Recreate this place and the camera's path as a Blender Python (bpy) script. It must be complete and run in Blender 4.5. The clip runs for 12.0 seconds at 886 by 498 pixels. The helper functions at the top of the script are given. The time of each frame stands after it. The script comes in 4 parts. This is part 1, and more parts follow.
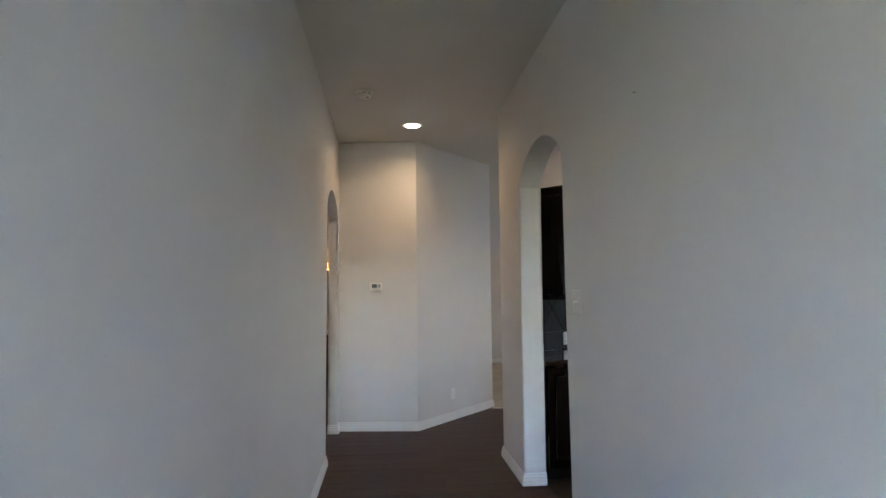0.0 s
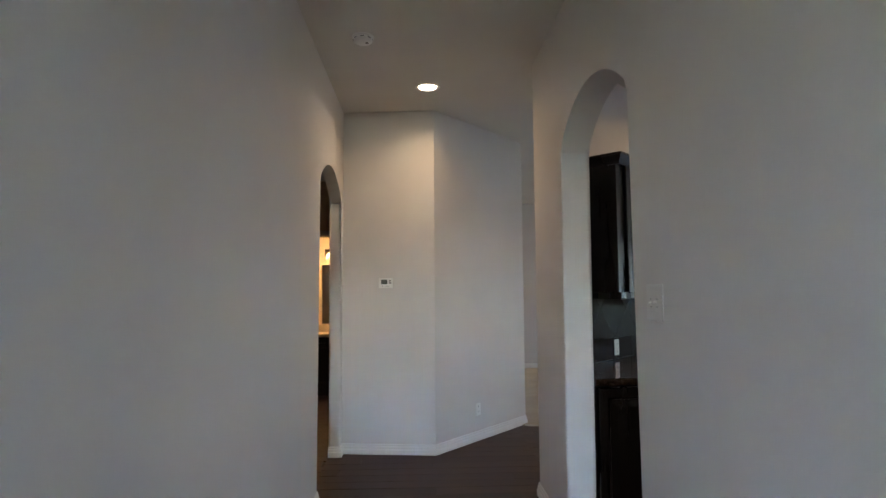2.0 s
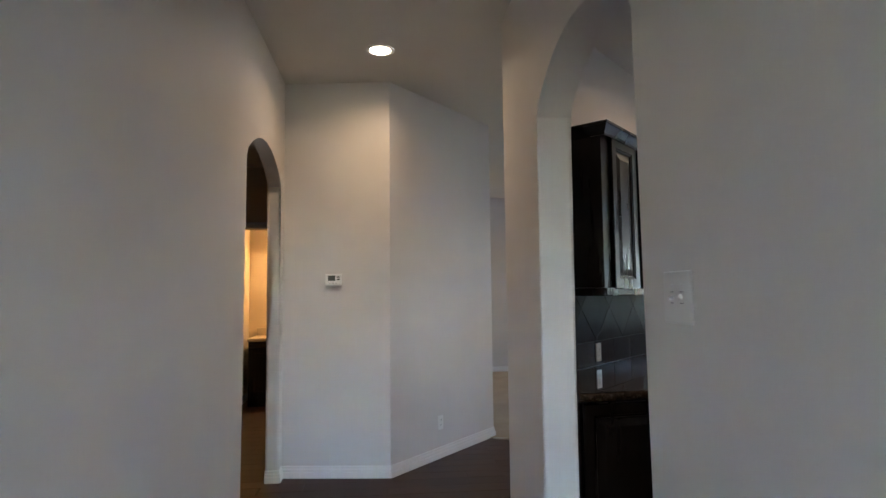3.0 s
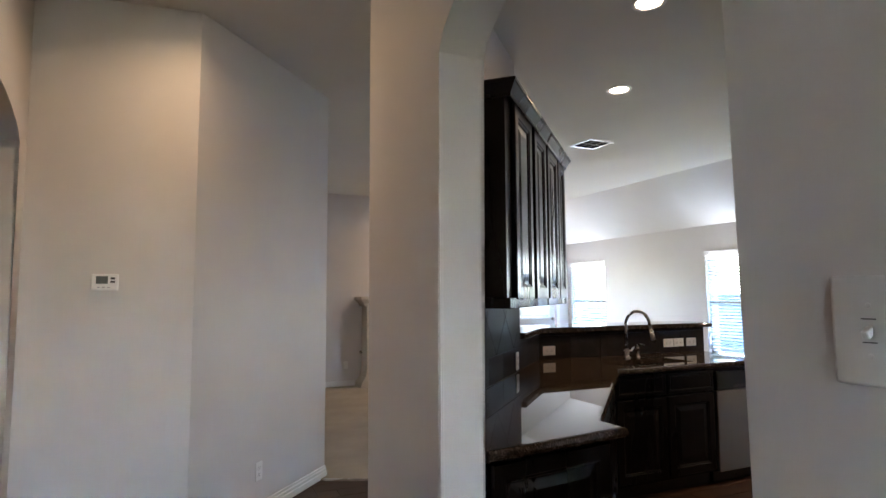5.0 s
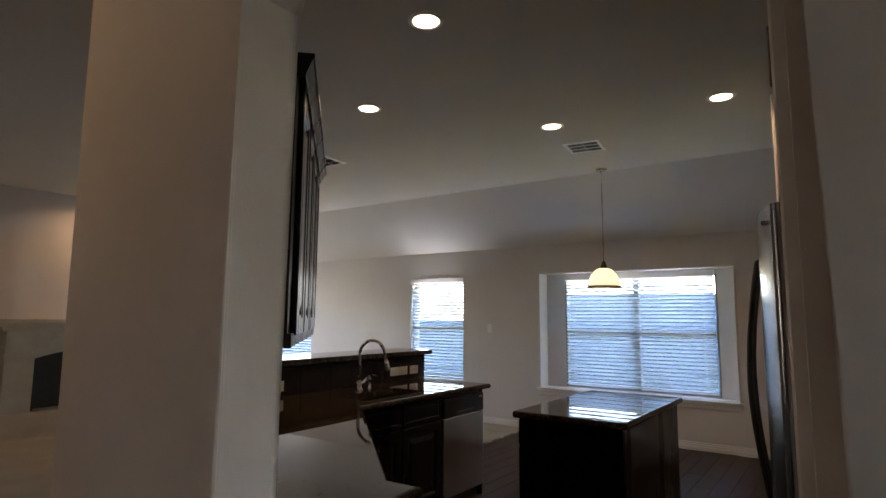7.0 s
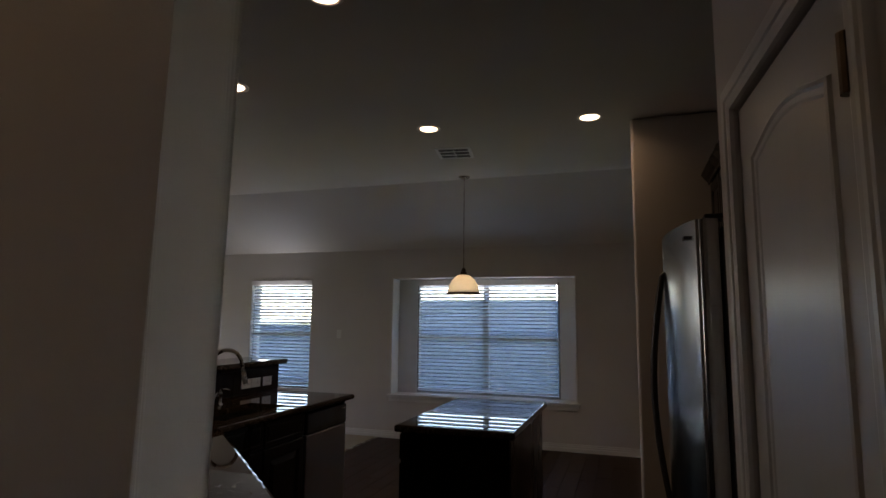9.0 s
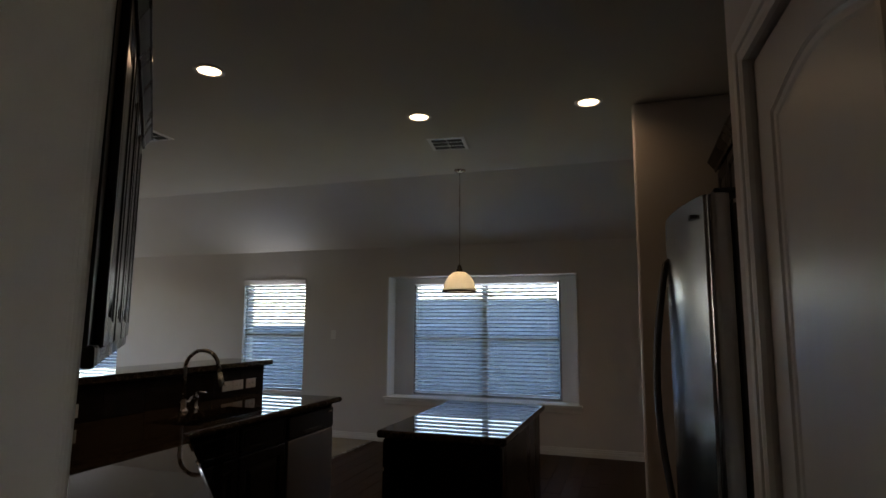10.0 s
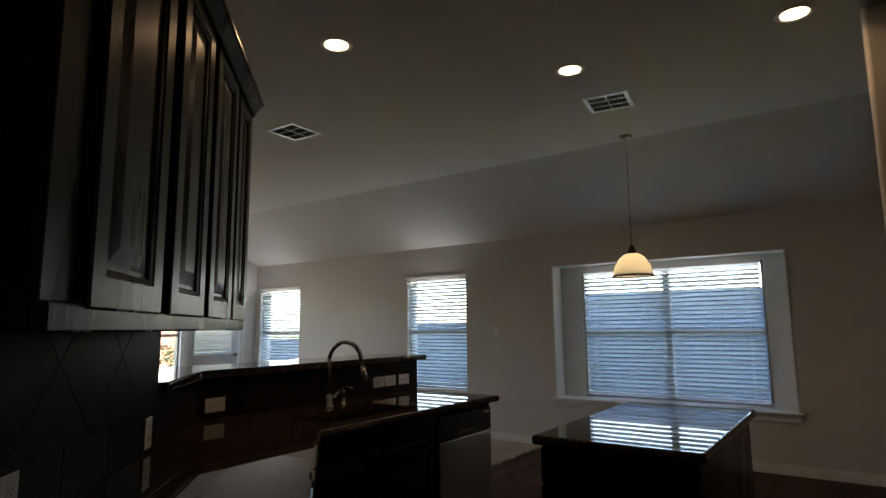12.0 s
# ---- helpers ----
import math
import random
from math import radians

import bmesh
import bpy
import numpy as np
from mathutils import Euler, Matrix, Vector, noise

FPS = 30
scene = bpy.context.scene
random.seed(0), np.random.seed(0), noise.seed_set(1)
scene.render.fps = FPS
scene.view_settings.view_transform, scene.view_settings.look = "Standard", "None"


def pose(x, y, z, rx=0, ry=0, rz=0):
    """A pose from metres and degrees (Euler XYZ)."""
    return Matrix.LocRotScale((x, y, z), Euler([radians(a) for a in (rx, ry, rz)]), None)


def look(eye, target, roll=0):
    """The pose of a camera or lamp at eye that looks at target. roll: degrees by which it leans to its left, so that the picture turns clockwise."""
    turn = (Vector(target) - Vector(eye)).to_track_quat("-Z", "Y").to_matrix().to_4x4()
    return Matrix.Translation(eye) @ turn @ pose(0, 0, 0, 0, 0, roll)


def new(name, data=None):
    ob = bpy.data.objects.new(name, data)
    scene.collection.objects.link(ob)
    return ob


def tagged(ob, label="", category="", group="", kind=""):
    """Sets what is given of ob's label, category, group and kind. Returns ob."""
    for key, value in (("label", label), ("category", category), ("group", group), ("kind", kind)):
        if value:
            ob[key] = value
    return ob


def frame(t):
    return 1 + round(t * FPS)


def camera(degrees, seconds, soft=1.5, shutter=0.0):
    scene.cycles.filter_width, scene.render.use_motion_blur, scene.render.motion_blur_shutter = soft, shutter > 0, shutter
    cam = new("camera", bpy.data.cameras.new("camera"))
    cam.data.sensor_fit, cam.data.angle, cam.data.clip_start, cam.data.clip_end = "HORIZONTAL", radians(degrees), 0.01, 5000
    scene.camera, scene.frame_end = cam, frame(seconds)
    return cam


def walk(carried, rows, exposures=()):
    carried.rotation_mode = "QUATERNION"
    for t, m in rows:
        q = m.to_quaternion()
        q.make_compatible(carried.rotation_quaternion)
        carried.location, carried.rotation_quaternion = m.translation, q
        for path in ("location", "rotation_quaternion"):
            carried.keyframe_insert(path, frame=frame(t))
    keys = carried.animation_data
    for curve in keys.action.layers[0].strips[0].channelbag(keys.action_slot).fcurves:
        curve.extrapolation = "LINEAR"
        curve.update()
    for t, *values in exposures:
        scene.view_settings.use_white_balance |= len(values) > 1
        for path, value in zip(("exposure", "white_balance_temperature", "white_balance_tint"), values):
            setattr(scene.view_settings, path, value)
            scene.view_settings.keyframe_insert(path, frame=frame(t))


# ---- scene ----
cam = camera(75.7, 12.0)
PATH = [
    (0, (0.328, 0.234, 1.418), (0.524, 2.218, 1.573), -0.6),
    (0.5, (0.39, 0.431, 1.421), (0.569, 2.417, 1.573), -0.5),
    (1, (0.483, 0.67, 1.45), (0.581, 2.662, 1.599), -0.8),
    (1.5, (0.51, 0.901, 1.429), (0.564, 2.895, 1.583), -0.5),
    (2, (0.501, 1.21, 1.407), (0.587, 3.202, 1.558), -0.4),
    (2.5, (0.609, 1.534, 1.377), (0.713, 3.526, 1.53), -0.5),
    (4.5, (0.625, 2.619, 1.408), (1.291, 4.498, 1.562), -0.5),
    (5, (0.594, 2.802, 1.407), (1.417, 4.617, 1.572), -0.3),
    (5.5, (0.485, 2.973, 1.433), (1.689, 4.561, 1.603), 0.1),
    (6, (0.47, 3.095, 1.439), (1.886, 4.495, 1.625), 0.2),
    (6.5, (0.548, 3.243, 1.458), (2.079, 4.511, 1.67), 0.4),
    (7, (0.595, 3.374, 1.451), (2.222, 4.512, 1.692), 0.4),
    (7.5, (0.605, 3.521, 1.456), (2.354, 4.457, 1.705), 0.6),
    (9.5, (0.688, 3.787, 1.476), (2.58, 4.38, 1.734), 0.6),
    (10, (0.905, 3.752, 1.447), (2.787, 4.375, 1.711), 0.4),
    (10.5, (1.068, 3.706, 1.437), (2.908, 4.444, 1.7), 0.0),
    (11, (1.169, 3.731, 1.415), (2.974, 4.551, 1.679), -0.0),
    (11.5, (1.318, 3.828, 1.403), (3.065, 4.764, 1.674), -0.2),
    (12, (1.458, 3.885, 1.358), (3.072, 5.034, 1.631), -0.6),
]
EXPOSURES = [(0, 6.25, 5950, 12), (2.5, 6.1, 5950, 13), (4.5, 6.08, 6020, 16), (5.0, 6.1, 6170, 17), (5.5, 5.9, 6400, 19), (6.0, 5.65, 6650, 20), (6.5, 5.3, 6950, 20), (7.5, 4.5, 7050, 23), (9.5, 3.5, 6950, 21), (10.5, 3.5, 7100, 16), (12, 3.9, 7350, 15)]
walk(cam, [(t, look(eye, target, roll)) for t, eye, target, roll in PATH], EXPOSURES)

# ---- world, sun and large lights ----
world = bpy.data.worlds.new("sky")
scene.world = world
world.use_nodes = True
wn = world.node_tree.nodes
wl = world.node_tree.links
sky = wn.new("ShaderNodeTexSky")
sky.sky_type = "NISHITA"
sky.sun_disc = False
sky.sun_elevation = radians(58)
sky.sun_rotation = radians(186)
wl.new(sky.outputs[0], wn["Background"].inputs[0])
wn["Background"].inputs[1].default_value = 0.15
sun_data = bpy.data.lights.new("sun", "SUN")
sun_data.energy, sun_data.angle, sun_data.color = 4.0, radians(0.5), (1.0, 0.93, 0.84)
sun = new("sun", sun_data)
sun.matrix_world = look((-2, -16, 33), (0, 4, 1))


def area_lamp(name, m, sx, sy, watts, colour, spread=180, round_=False):
    d = bpy.data.lights.new(name, "AREA")
    d.shape = "DISK" if round_ else "RECTANGLE"
    d.size, d.size_y, d.energy, d.color, d.spread = sx, sy, watts, colour, radians(spread)
    ob = new(name, d)
    ob.matrix_world = m
    return ob


WARM = (1.0, 0.66, 0.36)
# added lamp for sky light, in the unseen widened part of the patio side window
area_lamp("patio_sky_fill", look((5.62, 12.285, 1.3), (5.62, 5, 1.1)), 0.5, 1.5, 0.68, (1.0, 0.96, 0.92))
# added strip lamps for the sky light that the tilted slats of the two single windows throw up to the sloped ceiling
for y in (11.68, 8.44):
    area_lamp("slat_bounce_fill", look((7.645, y, 1.93), (7.0, y, 2.68)), 0.85, 0.04, 0.14, (0.86, 0.93, 1.0))
# one more added strip, brightening the head of the window niche
area_lamp("slat_bounce_fill", pose(7.83, 5.51, 1.9, 180), 0.03, 1.75, 0.08, (0.86, 0.93, 1.0))
CAN_W, HALL_W, BATH_W, FIRE_W = 0.10, 0.10, 0.33, 0.20

# ---- materials ----
H = 3.05


def nodes_of(name):
    m = bpy.data.materials.new(name)
    m.use_nodes = True
    n, l = m.node_tree.nodes, m.node_tree.links
    return m, n, l, n["Principled BSDF"]


def coords(n, l, scale=(1, 1, 1)):
    tc, mp = n.new("ShaderNodeTexCoord"), n.new("ShaderNodeMapping")
    mp.inputs["Scale"].default_value = scale
    l.new(tc.outputs["Object"], mp.inputs[0])
    return mp.outputs[0]


def noise_tex(n, l, vec, scale, detail=4, rough=0.55):
    t = n.new("ShaderNodeTexNoise")
    t.inputs["Scale"].default_value, t.inputs["Detail"].default_value, t.inputs["Roughness"].default_value = scale, detail, rough
    l.new(vec, t.inputs["Vector"])
    return t.outputs["Fac"]


def ramp(n, l, fac, stops):
    r = n.new("ShaderNodeValToRGB")
    e = r.color_ramp.elements
    while len(e) < len(stops):
        e.new(0.5)
    for q, (p, c) in zip(e, stops):
        q.position, q.color = p, (*c, 1)
    l.new(fac, r.inputs[0])
    return r.outputs[0]


def bump(n, l, bsdf, height, strength, dist=0.002):
    b = n.new("ShaderNodeBump")
    b.inputs["Strength"].default_value, b.inputs["Distance"].default_value = strength, dist
    l.new(height, b.inputs["Height"])
    l.new(b.outputs[0], bsdf.inputs["Normal"])


def surface(name, c0, c1, rough=0.6, metal=0.0, scale=3.0, grain=120.0, bump_s=0.2, bump_d=0.002, stretch=(1, 1, 1), rvar=0.08, coat=0.0, per_piece=0.0):
    """Two-tone surface: broad mottling between two colours, fine grain in the relief."""
    m, n, l, b = nodes_of(name)
    v = coords(n, l, stretch)
    big = noise_tex(n, l, v, scale, 5)
    fine = noise_tex(n, l, v, grain, 3)
    col = ramp(n, l, big, [(0.3, c0), (0.7, c1)])
    if per_piece:
        oi, mx = n.new("ShaderNodeObjectInfo"), n.new("ShaderNodeHueSaturation")
        mr = n.new("ShaderNodeMapRange")
        mr.inputs["To Min"].default_value, mr.inputs["To Max"].default_value = 1 - per_piece, 1 + per_piece
        l.new(oi.outputs["Random"], mr.inputs[0])
        l.new(mr.outputs[0], mx.inputs["Value"])
        l.new(col, mx.inputs["Color"])
        col = mx.outputs[0]
    l.new(col, b.inputs["Base Color"])
    rr = n.new("ShaderNodeMapRange")
    rr.inputs["To Min"].default_value, rr.inputs["To Max"].default_value = max(0.02, rough - rvar), rough + rvar
    l.new(big, rr.inputs[0])
    l.new(rr.outputs[0], b.inputs["Roughness"])
    b.inputs["Metallic"].default_value = metal
    b.inputs["Coat Weight"].default_value = coat
    b.inputs["Coat Roughness"].default_value = 0.15
    bump(n, l, b, fine, bump_s, bump_d)
    return m


def glow(name, colour, strength):
    m, n, l, b = nodes_of(name)
    b.inputs["Base Color"].default_value = (*colour, 1)
    b.inputs["Emission Color"].default_value = (*colour, 1)
    b.inputs["Emission Strength"].default_value = strength
    return m


def clear_glass(name):
    m, n, l, b = nodes_of(name)
    t, g, mix = n.new("ShaderNodeBsdfTransparent"), n.new("ShaderNodeBsdfGlossy"), n.new("ShaderNodeMixShader")
    t.inputs[0].default_value = (0.93, 0.96, 0.95, 1)
    g.inputs["Roughness"].default_value = 0.02
    mix.inputs[0].default_value = 0.045
    l.new(t.outputs[0], mix.inputs[1])
    l.new(g.outputs[0], mix.inputs[2])
    l.new(mix.outputs[0], n["Material Output"].inputs[0])
    return m


PAINT = surface("wall_paint", (0.61, 0.58, 0.555), (0.65, 0.62, 0.595), 0.62, scale=1.3, grain=140, bump_s=0.35, bump_d=0.0015)
# beige set lighter to make up for bounced lamp light in the vestibule
PAINT_BATH_BOUNCE = surface("bath_paint_bounce", (0.70, 0.61, 0.47), (0.74, 0.65, 0.51), 0.6, scale=1.3, grain=140, bump_s=0.3, bump_d=0.0015)
CEIL = surface("ceiling_paint", (0.60, 0.58, 0.54), (0.64, 0.62, 0.58), 0.8, scale=1.0, grain=90, bump_s=0.5, bump_d=0.002)
TRIM = surface("trim_paint", (0.72, 0.71, 0.685), (0.76, 0.75, 0.73), 0.32, scale=4, grain=60, bump_s=0.05)
DOORP = surface("door_paint", (0.62, 0.61, 0.59), (0.64, 0.63, 0.61), 0.30, rvar=0.02, scale=3, grain=42, bump_s=0.03, bump_d=0.0004, stretch=(9, 9, 0.5))
ESPRESSO = surface("espresso_wood", (0.0035, 0.0028, 0.0028), (0.0065, 0.0048, 0.0045), 0.28, scale=5, grain=55, bump_s=0.12, stretch=(1, 1, 0.12), coat=0.03)
ESPRESSO.node_tree.nodes["Principled BSDF"].inputs["Specular IOR Level"].default_value = 0.27
STEEL = surface("stainless_steel", (0.36, 0.355, 0.35), (0.41, 0.405, 0.40), 0.23, 1.0, scale=2, grain=160, bump_s=0.06, bump_d=0.0005, stretch=(1, 1, 0.03))
SATIN = surface("satin_stainless", (0.42, 0.41, 0.40), (0.46, 0.45, 0.44), 0.34, 1.0, rvar=0.03, scale=2, grain=90, bump_s=0.03, bump_d=0.0004, stretch=(1, 1, 0.05))
DARKSTEEL = surface("painted_grey_steel", (0.05, 0.048, 0.045), (0.07, 0.066, 0.062), 0.45, 0.2, grain=300, bump_s=0.2)
NICKEL = surface("brushed_nickel", (0.40, 0.37, 0.33), (0.48, 0.45, 0.41), 0.27, 1.0, scale=9, grain=200, bump_s=0.04)
BLACKP = surface("black_plastic", (0.012, 0.012, 0.012), (0.02, 0.02, 0.02), 0.3, scale=6, grain=200, bump_s=0.04)
BRONZE = surface("dark_bronze", (0.05, 0.035, 0.025), (0.09, 0.065, 0.045), 0.38, 0.9, scale=12, grain=150, bump_s=0.05)
WHITEP = surface("white_plastic", (0.74, 0.73, 0.70), (0.78, 0.77, 0.74), 0.35, scale=8, grain=200, bump_s=0.03)
VENTW = surface("gloss_white_metal", (0.90, 0.90, 0.89), (0.92, 0.92, 0.91), 0.30, 0.55, scale=8, grain=200, bump_s=0.02, coat=0.7)
# frame colour darkened to stand for its backlit room side
VINYL_BACKLIT = surface("vinyl_frame_backlit", (0.24, 0.23, 0.21), (0.27, 0.26, 0.24), 0.4, scale=5, grain=100, bump_s=0.04)
CARPET = surface("carpet", (0.36, 0.31, 0.23), (0.45, 0.39, 0.30), 0.95, scale=2.2, grain=420, bump_s=0.9, bump_d=0.006)
STONE = surface("cast_stone", (0.50, 0.44, 0.34), (0.62, 0.56, 0.45), 0.75, scale=5, grain=70, bump_s=0.5, bump_d=0.003)
SOOT = surface("firebox_black", (0.012, 0.011, 0.010), (0.03, 0.028, 0.026), 0.6, scale=8, grain=120, bump_s=0.5)
TILE = surface("slate_tile", (0.018, 0.0130, 0.0105), (0.029, 0.0215, 0.017), 0.44, scale=9, grain=60, bump_s=0.06, per_piece=0.18)
TILE.node_tree.nodes["Principled BSDF"].inputs["Specular IOR Level"].default_value = 0.045
GROUT = surface("grout", (0.018, 0.016, 0.014), (0.026, 0.023, 0.020), 0.9, scale=20, grain=300, bump_s=0.6)
PLANK = surface("wood_look_plank", (0.038, 0.021, 0.013), (0.064, 0.037, 0.024), 0.48, scale=2.4, grain=26, bump_s=0.16, bump_d=0.0015, stretch=(0.5, 5, 5), per_piece=0.16)
PLANK.node_tree.nodes["Principled BSDF"].inputs["Specular IOR Level"].default_value = 0.13
UNDER = surface("plank_joint", (0.035, 0.027, 0.02), (0.05, 0.04, 0.03), 0.9, grain=200)
# the wood's dark blue is sky-lit shade put into its colour
FENCE_SHADED = surface("fence_wood_blue_shade", (0.009, 0.027, 0.060), (0.013, 0.033, 0.070), 0.85, scale=2, grain=60, bump_s=0.15, stretch=(3, 3, 0.2), per_piece=0.03)
GRASS = surface("lawn", (0.06, 0.075, 0.03), (0.10, 0.11, 0.05), 0.95, scale=0.8, grain=60, bump_s=1.0, bump_d=0.03)
LEAF = surface("leaf", (0.07, 0.11, 0.03), (0.14, 0.17, 0.05), 0.55, scale=3, grain=60, bump_s=0.2, per_piece=0.2)
BRICK = surface("red_brick", (0.22, 0.09, 0.065), (0.32, 0.14, 0.10), 0.85, scale=6, grain=80, bump_s=0.5, per_piece=0.15)
ROOFM = surface("roof_shingle", (0.06, 0.055, 0.05), (0.10, 0.09, 0.085), 0.9, scale=4, grain=60, bump_s=0.6)
INK = surface("dark_print", (0.05, 0.05, 0.05), (0.08, 0.08, 0.08), 0.5)
SCREEN = surface("lcd_grey", (0.10, 0.115, 0.10), (0.13, 0.145, 0.13), 0.2, scale=6, grain=200, bump_s=0.02)
GLASS = clear_glass("window_glass")
LENS = glow("lamp_lens", (1.0, 0.78, 0.50), 0.6)
PLATE = surface("ivory_plate", (0.62, 0.60, 0.58), (0.66, 0.64, 0.62), 0.34, scale=8, grain=200, bump_s=0.03)
BULB = glow("bulb", (1.0, 0.74, 0.42), 1.0)


def granite():
    m, n, l, b = nodes_of("polished_granite")
    v = coords(n, l)
    vo = n.new("ShaderNodeTexVoronoi")
    vo.inputs["Scale"].default_value = 210
    l.new(v, vo.inputs["Vector"])
    a = noise_tex(n, l, v, 34, 6, 0.7)
    c = noise_tex(n, l, v, 4, 4)
    mx = n.new("ShaderNodeMath")
    mx.operation = "MULTIPLY_ADD"
    l.new(vo.outputs["Distance"], mx.inputs[0])
    mx.inputs[1].default_value = 0.35
    l.new(a, mx.inputs[2])
    l.new(ramp(n, l, mx.outputs[0], [(0.42, (0.008, 0.006, 0.005)), (0.58, (0.022, 0.016, 0.012)), (0.74, (0.05, 0.036, 0.026)), (0.88, (0.13, 0.105, 0.08))]), b.inputs["Base Color"])
    rr = n.new("ShaderNodeMapRange")
    rr.inputs["To Min"].default_value, rr.inputs["To Max"].default_value = 0.012, 0.03
    l.new(c, rr.inputs[0])
    l.new(rr.outputs[0], b.inputs["Roughness"])
    b.inputs["IOR"].default_value = 1.36
    return m


GRANITE = granite()


def alabaster():
    m, n, l, b = nodes_of("alabaster_glass")
    v = coords(n, l)
    a = noise_tex(n, l, v, 14, 5, 0.65)
    l.new(ramp(n, l, a, [(0.3, (0.78, 0.74, 0.64)), (0.7, (0.90, 0.88, 0.82))]), b.inputs["Base Color"])
    b.inputs["Roughness"].default_value = 0.3
    t, mix = n.new("ShaderNodeBsdfTranslucent"), n.new("ShaderNodeMixShader")
    t.inputs[0].default_value = (0.94, 0.91, 0.82, 1)
    mix.inputs[0].default_value = 0.55
    l.new(b.outputs[0], mix.inputs[1])
    l.new(t.outputs[0], mix.inputs[2])
    l.new(mix.outputs[0], n["Material Output"].inputs[0])
    return m


ALABASTER = alabaster()


def thin_slat():
    """White faux-wood slat, skylight blue painted into its colour; lets a little daylight through."""
    m, n, l, b = nodes_of("white_slat_sky_tint")
    v = coords(n, l, (0.2, 3, 3))
    a = noise_tex(n, l, v, 6, 3)
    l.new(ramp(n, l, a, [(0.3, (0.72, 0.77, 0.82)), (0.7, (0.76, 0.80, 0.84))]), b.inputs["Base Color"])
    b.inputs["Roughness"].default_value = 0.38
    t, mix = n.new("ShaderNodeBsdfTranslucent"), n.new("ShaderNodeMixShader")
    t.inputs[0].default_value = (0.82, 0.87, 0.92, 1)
    mix.inputs[0].default_value = 0.26
    l.new(b.outputs[0], mix.inputs[1])
    l.new(t.outputs[0], mix.inputs[2])
    l.new(mix.outputs[0], n["Material Output"].inputs[0])
    return m


SLAT_SKY_TINT = thin_slat()


# ---- mesh helpers ----
def join(*bms):
    out = bmesh.new()
    for b in bms:
        me = bpy.data.meshes.new("tmp")
        b.to_mesh(me)
        b.free()
        out.from_mesh(me)
        bpy.data.meshes.remove(me)
    return out


def prism(pts, z0, z1, bevel=0.0, seg=2):
    """A plan outline (x, y) raised from z0 to z1."""
    b = bmesh.new()
    area = sum(p[0] * q[1] - q[0] * p[1] for p, q in zip(pts, list(pts[1:]) + [pts[0]]))
    if area < 0:
        pts = list(reversed(pts))
    lo = [b.verts.new((x, y, z0)) for x, y in pts]
    hi = [b.verts.new((x, y, z1)) for x, y in pts]
    b.faces.new(hi)
    b.faces.new(list(reversed(lo)))
    k = len(pts)
    for i in range(k):
        b.faces.new((lo[i], lo[(i + 1) % k], hi[(i + 1) % k], hi[i]))
    if bevel:
        bmesh.ops.bevel(b, geom=b.edges[:], offset=bevel, segments=seg, affect="EDGES", profile=0.5)
    return b


def bx(x0, x1, y0, y1, z0, z1, bevel=0.0, seg=2):
    return prism([(x0, y0), (x1, y0), (x1, y1), (x0, y1)], z0, z1, bevel, seg)


def moved(b, m):
    b.transform(m)
    return b


def upright(b):
    """Turns an outline drawn in (along, up) and raised by depth so that it stands: x along, y depth, z up."""
    return moved(b, Matrix(((1, 0, 0, 0), (0, 0, 1, 0), (0, 1, 0, 0), (0, 0, 0, 1))))


def fix(b):
    bmesh.ops.recalc_face_normals(b, faces=b.faces[:])
    return b


def lathe(profile, seg=32, cap=True):
    b = bmesh.new()
    rings = []
    for r, z in profile:
        rings.append([b.verts.new((r * math.cos(6.28318531 * i / seg), r * math.sin(6.28318531 * i / seg), z)) for i in range(seg)])
    for a, c in zip(rings, rings[1:]):
        for i in range(seg):
            b.faces.new((a[i], a[(i + 1) % seg], c[(i + 1) % seg], c[i]))
    if cap:
        b.faces.new(list(reversed(rings[0])))
        b.faces.new(rings[-1])
    return fix(b)


def tube(pts, r, seg=10):
    b = bmesh.new()
    pts = [Vector(p) for p in pts]
    rings, side = [], None
    for i, p in enumerate(pts):
        d = (pts[min(i + 1, len(pts) - 1)] - pts[max(i - 1, 0)]).normalized()
        ref = side if side is not None else (Vector((1, 0, 0)) if abs(d.x) < 0.8 else Vector((0, 1, 0)))
        u = (ref - d * ref.dot(d)).normalized()
        side = u
        w = d.cross(u)
        rr = r[i] if isinstance(r, (list, tuple)) else r
        rings.append([b.verts.new(p + rr * (math.cos(6.2832 * k / seg) * u + math.sin(6.2832 * k / seg) * w)) for k in range(seg)])
    for a, c in zip(rings, rings[1:]):
        for k in range(seg):
            b.faces.new((a[k], a[(k + 1) % seg], c[(k + 1) % seg], c[k]))
    b.faces.new(list(reversed(rings[0])))
    b.faces.new(rings[-1])
    return fix(b)


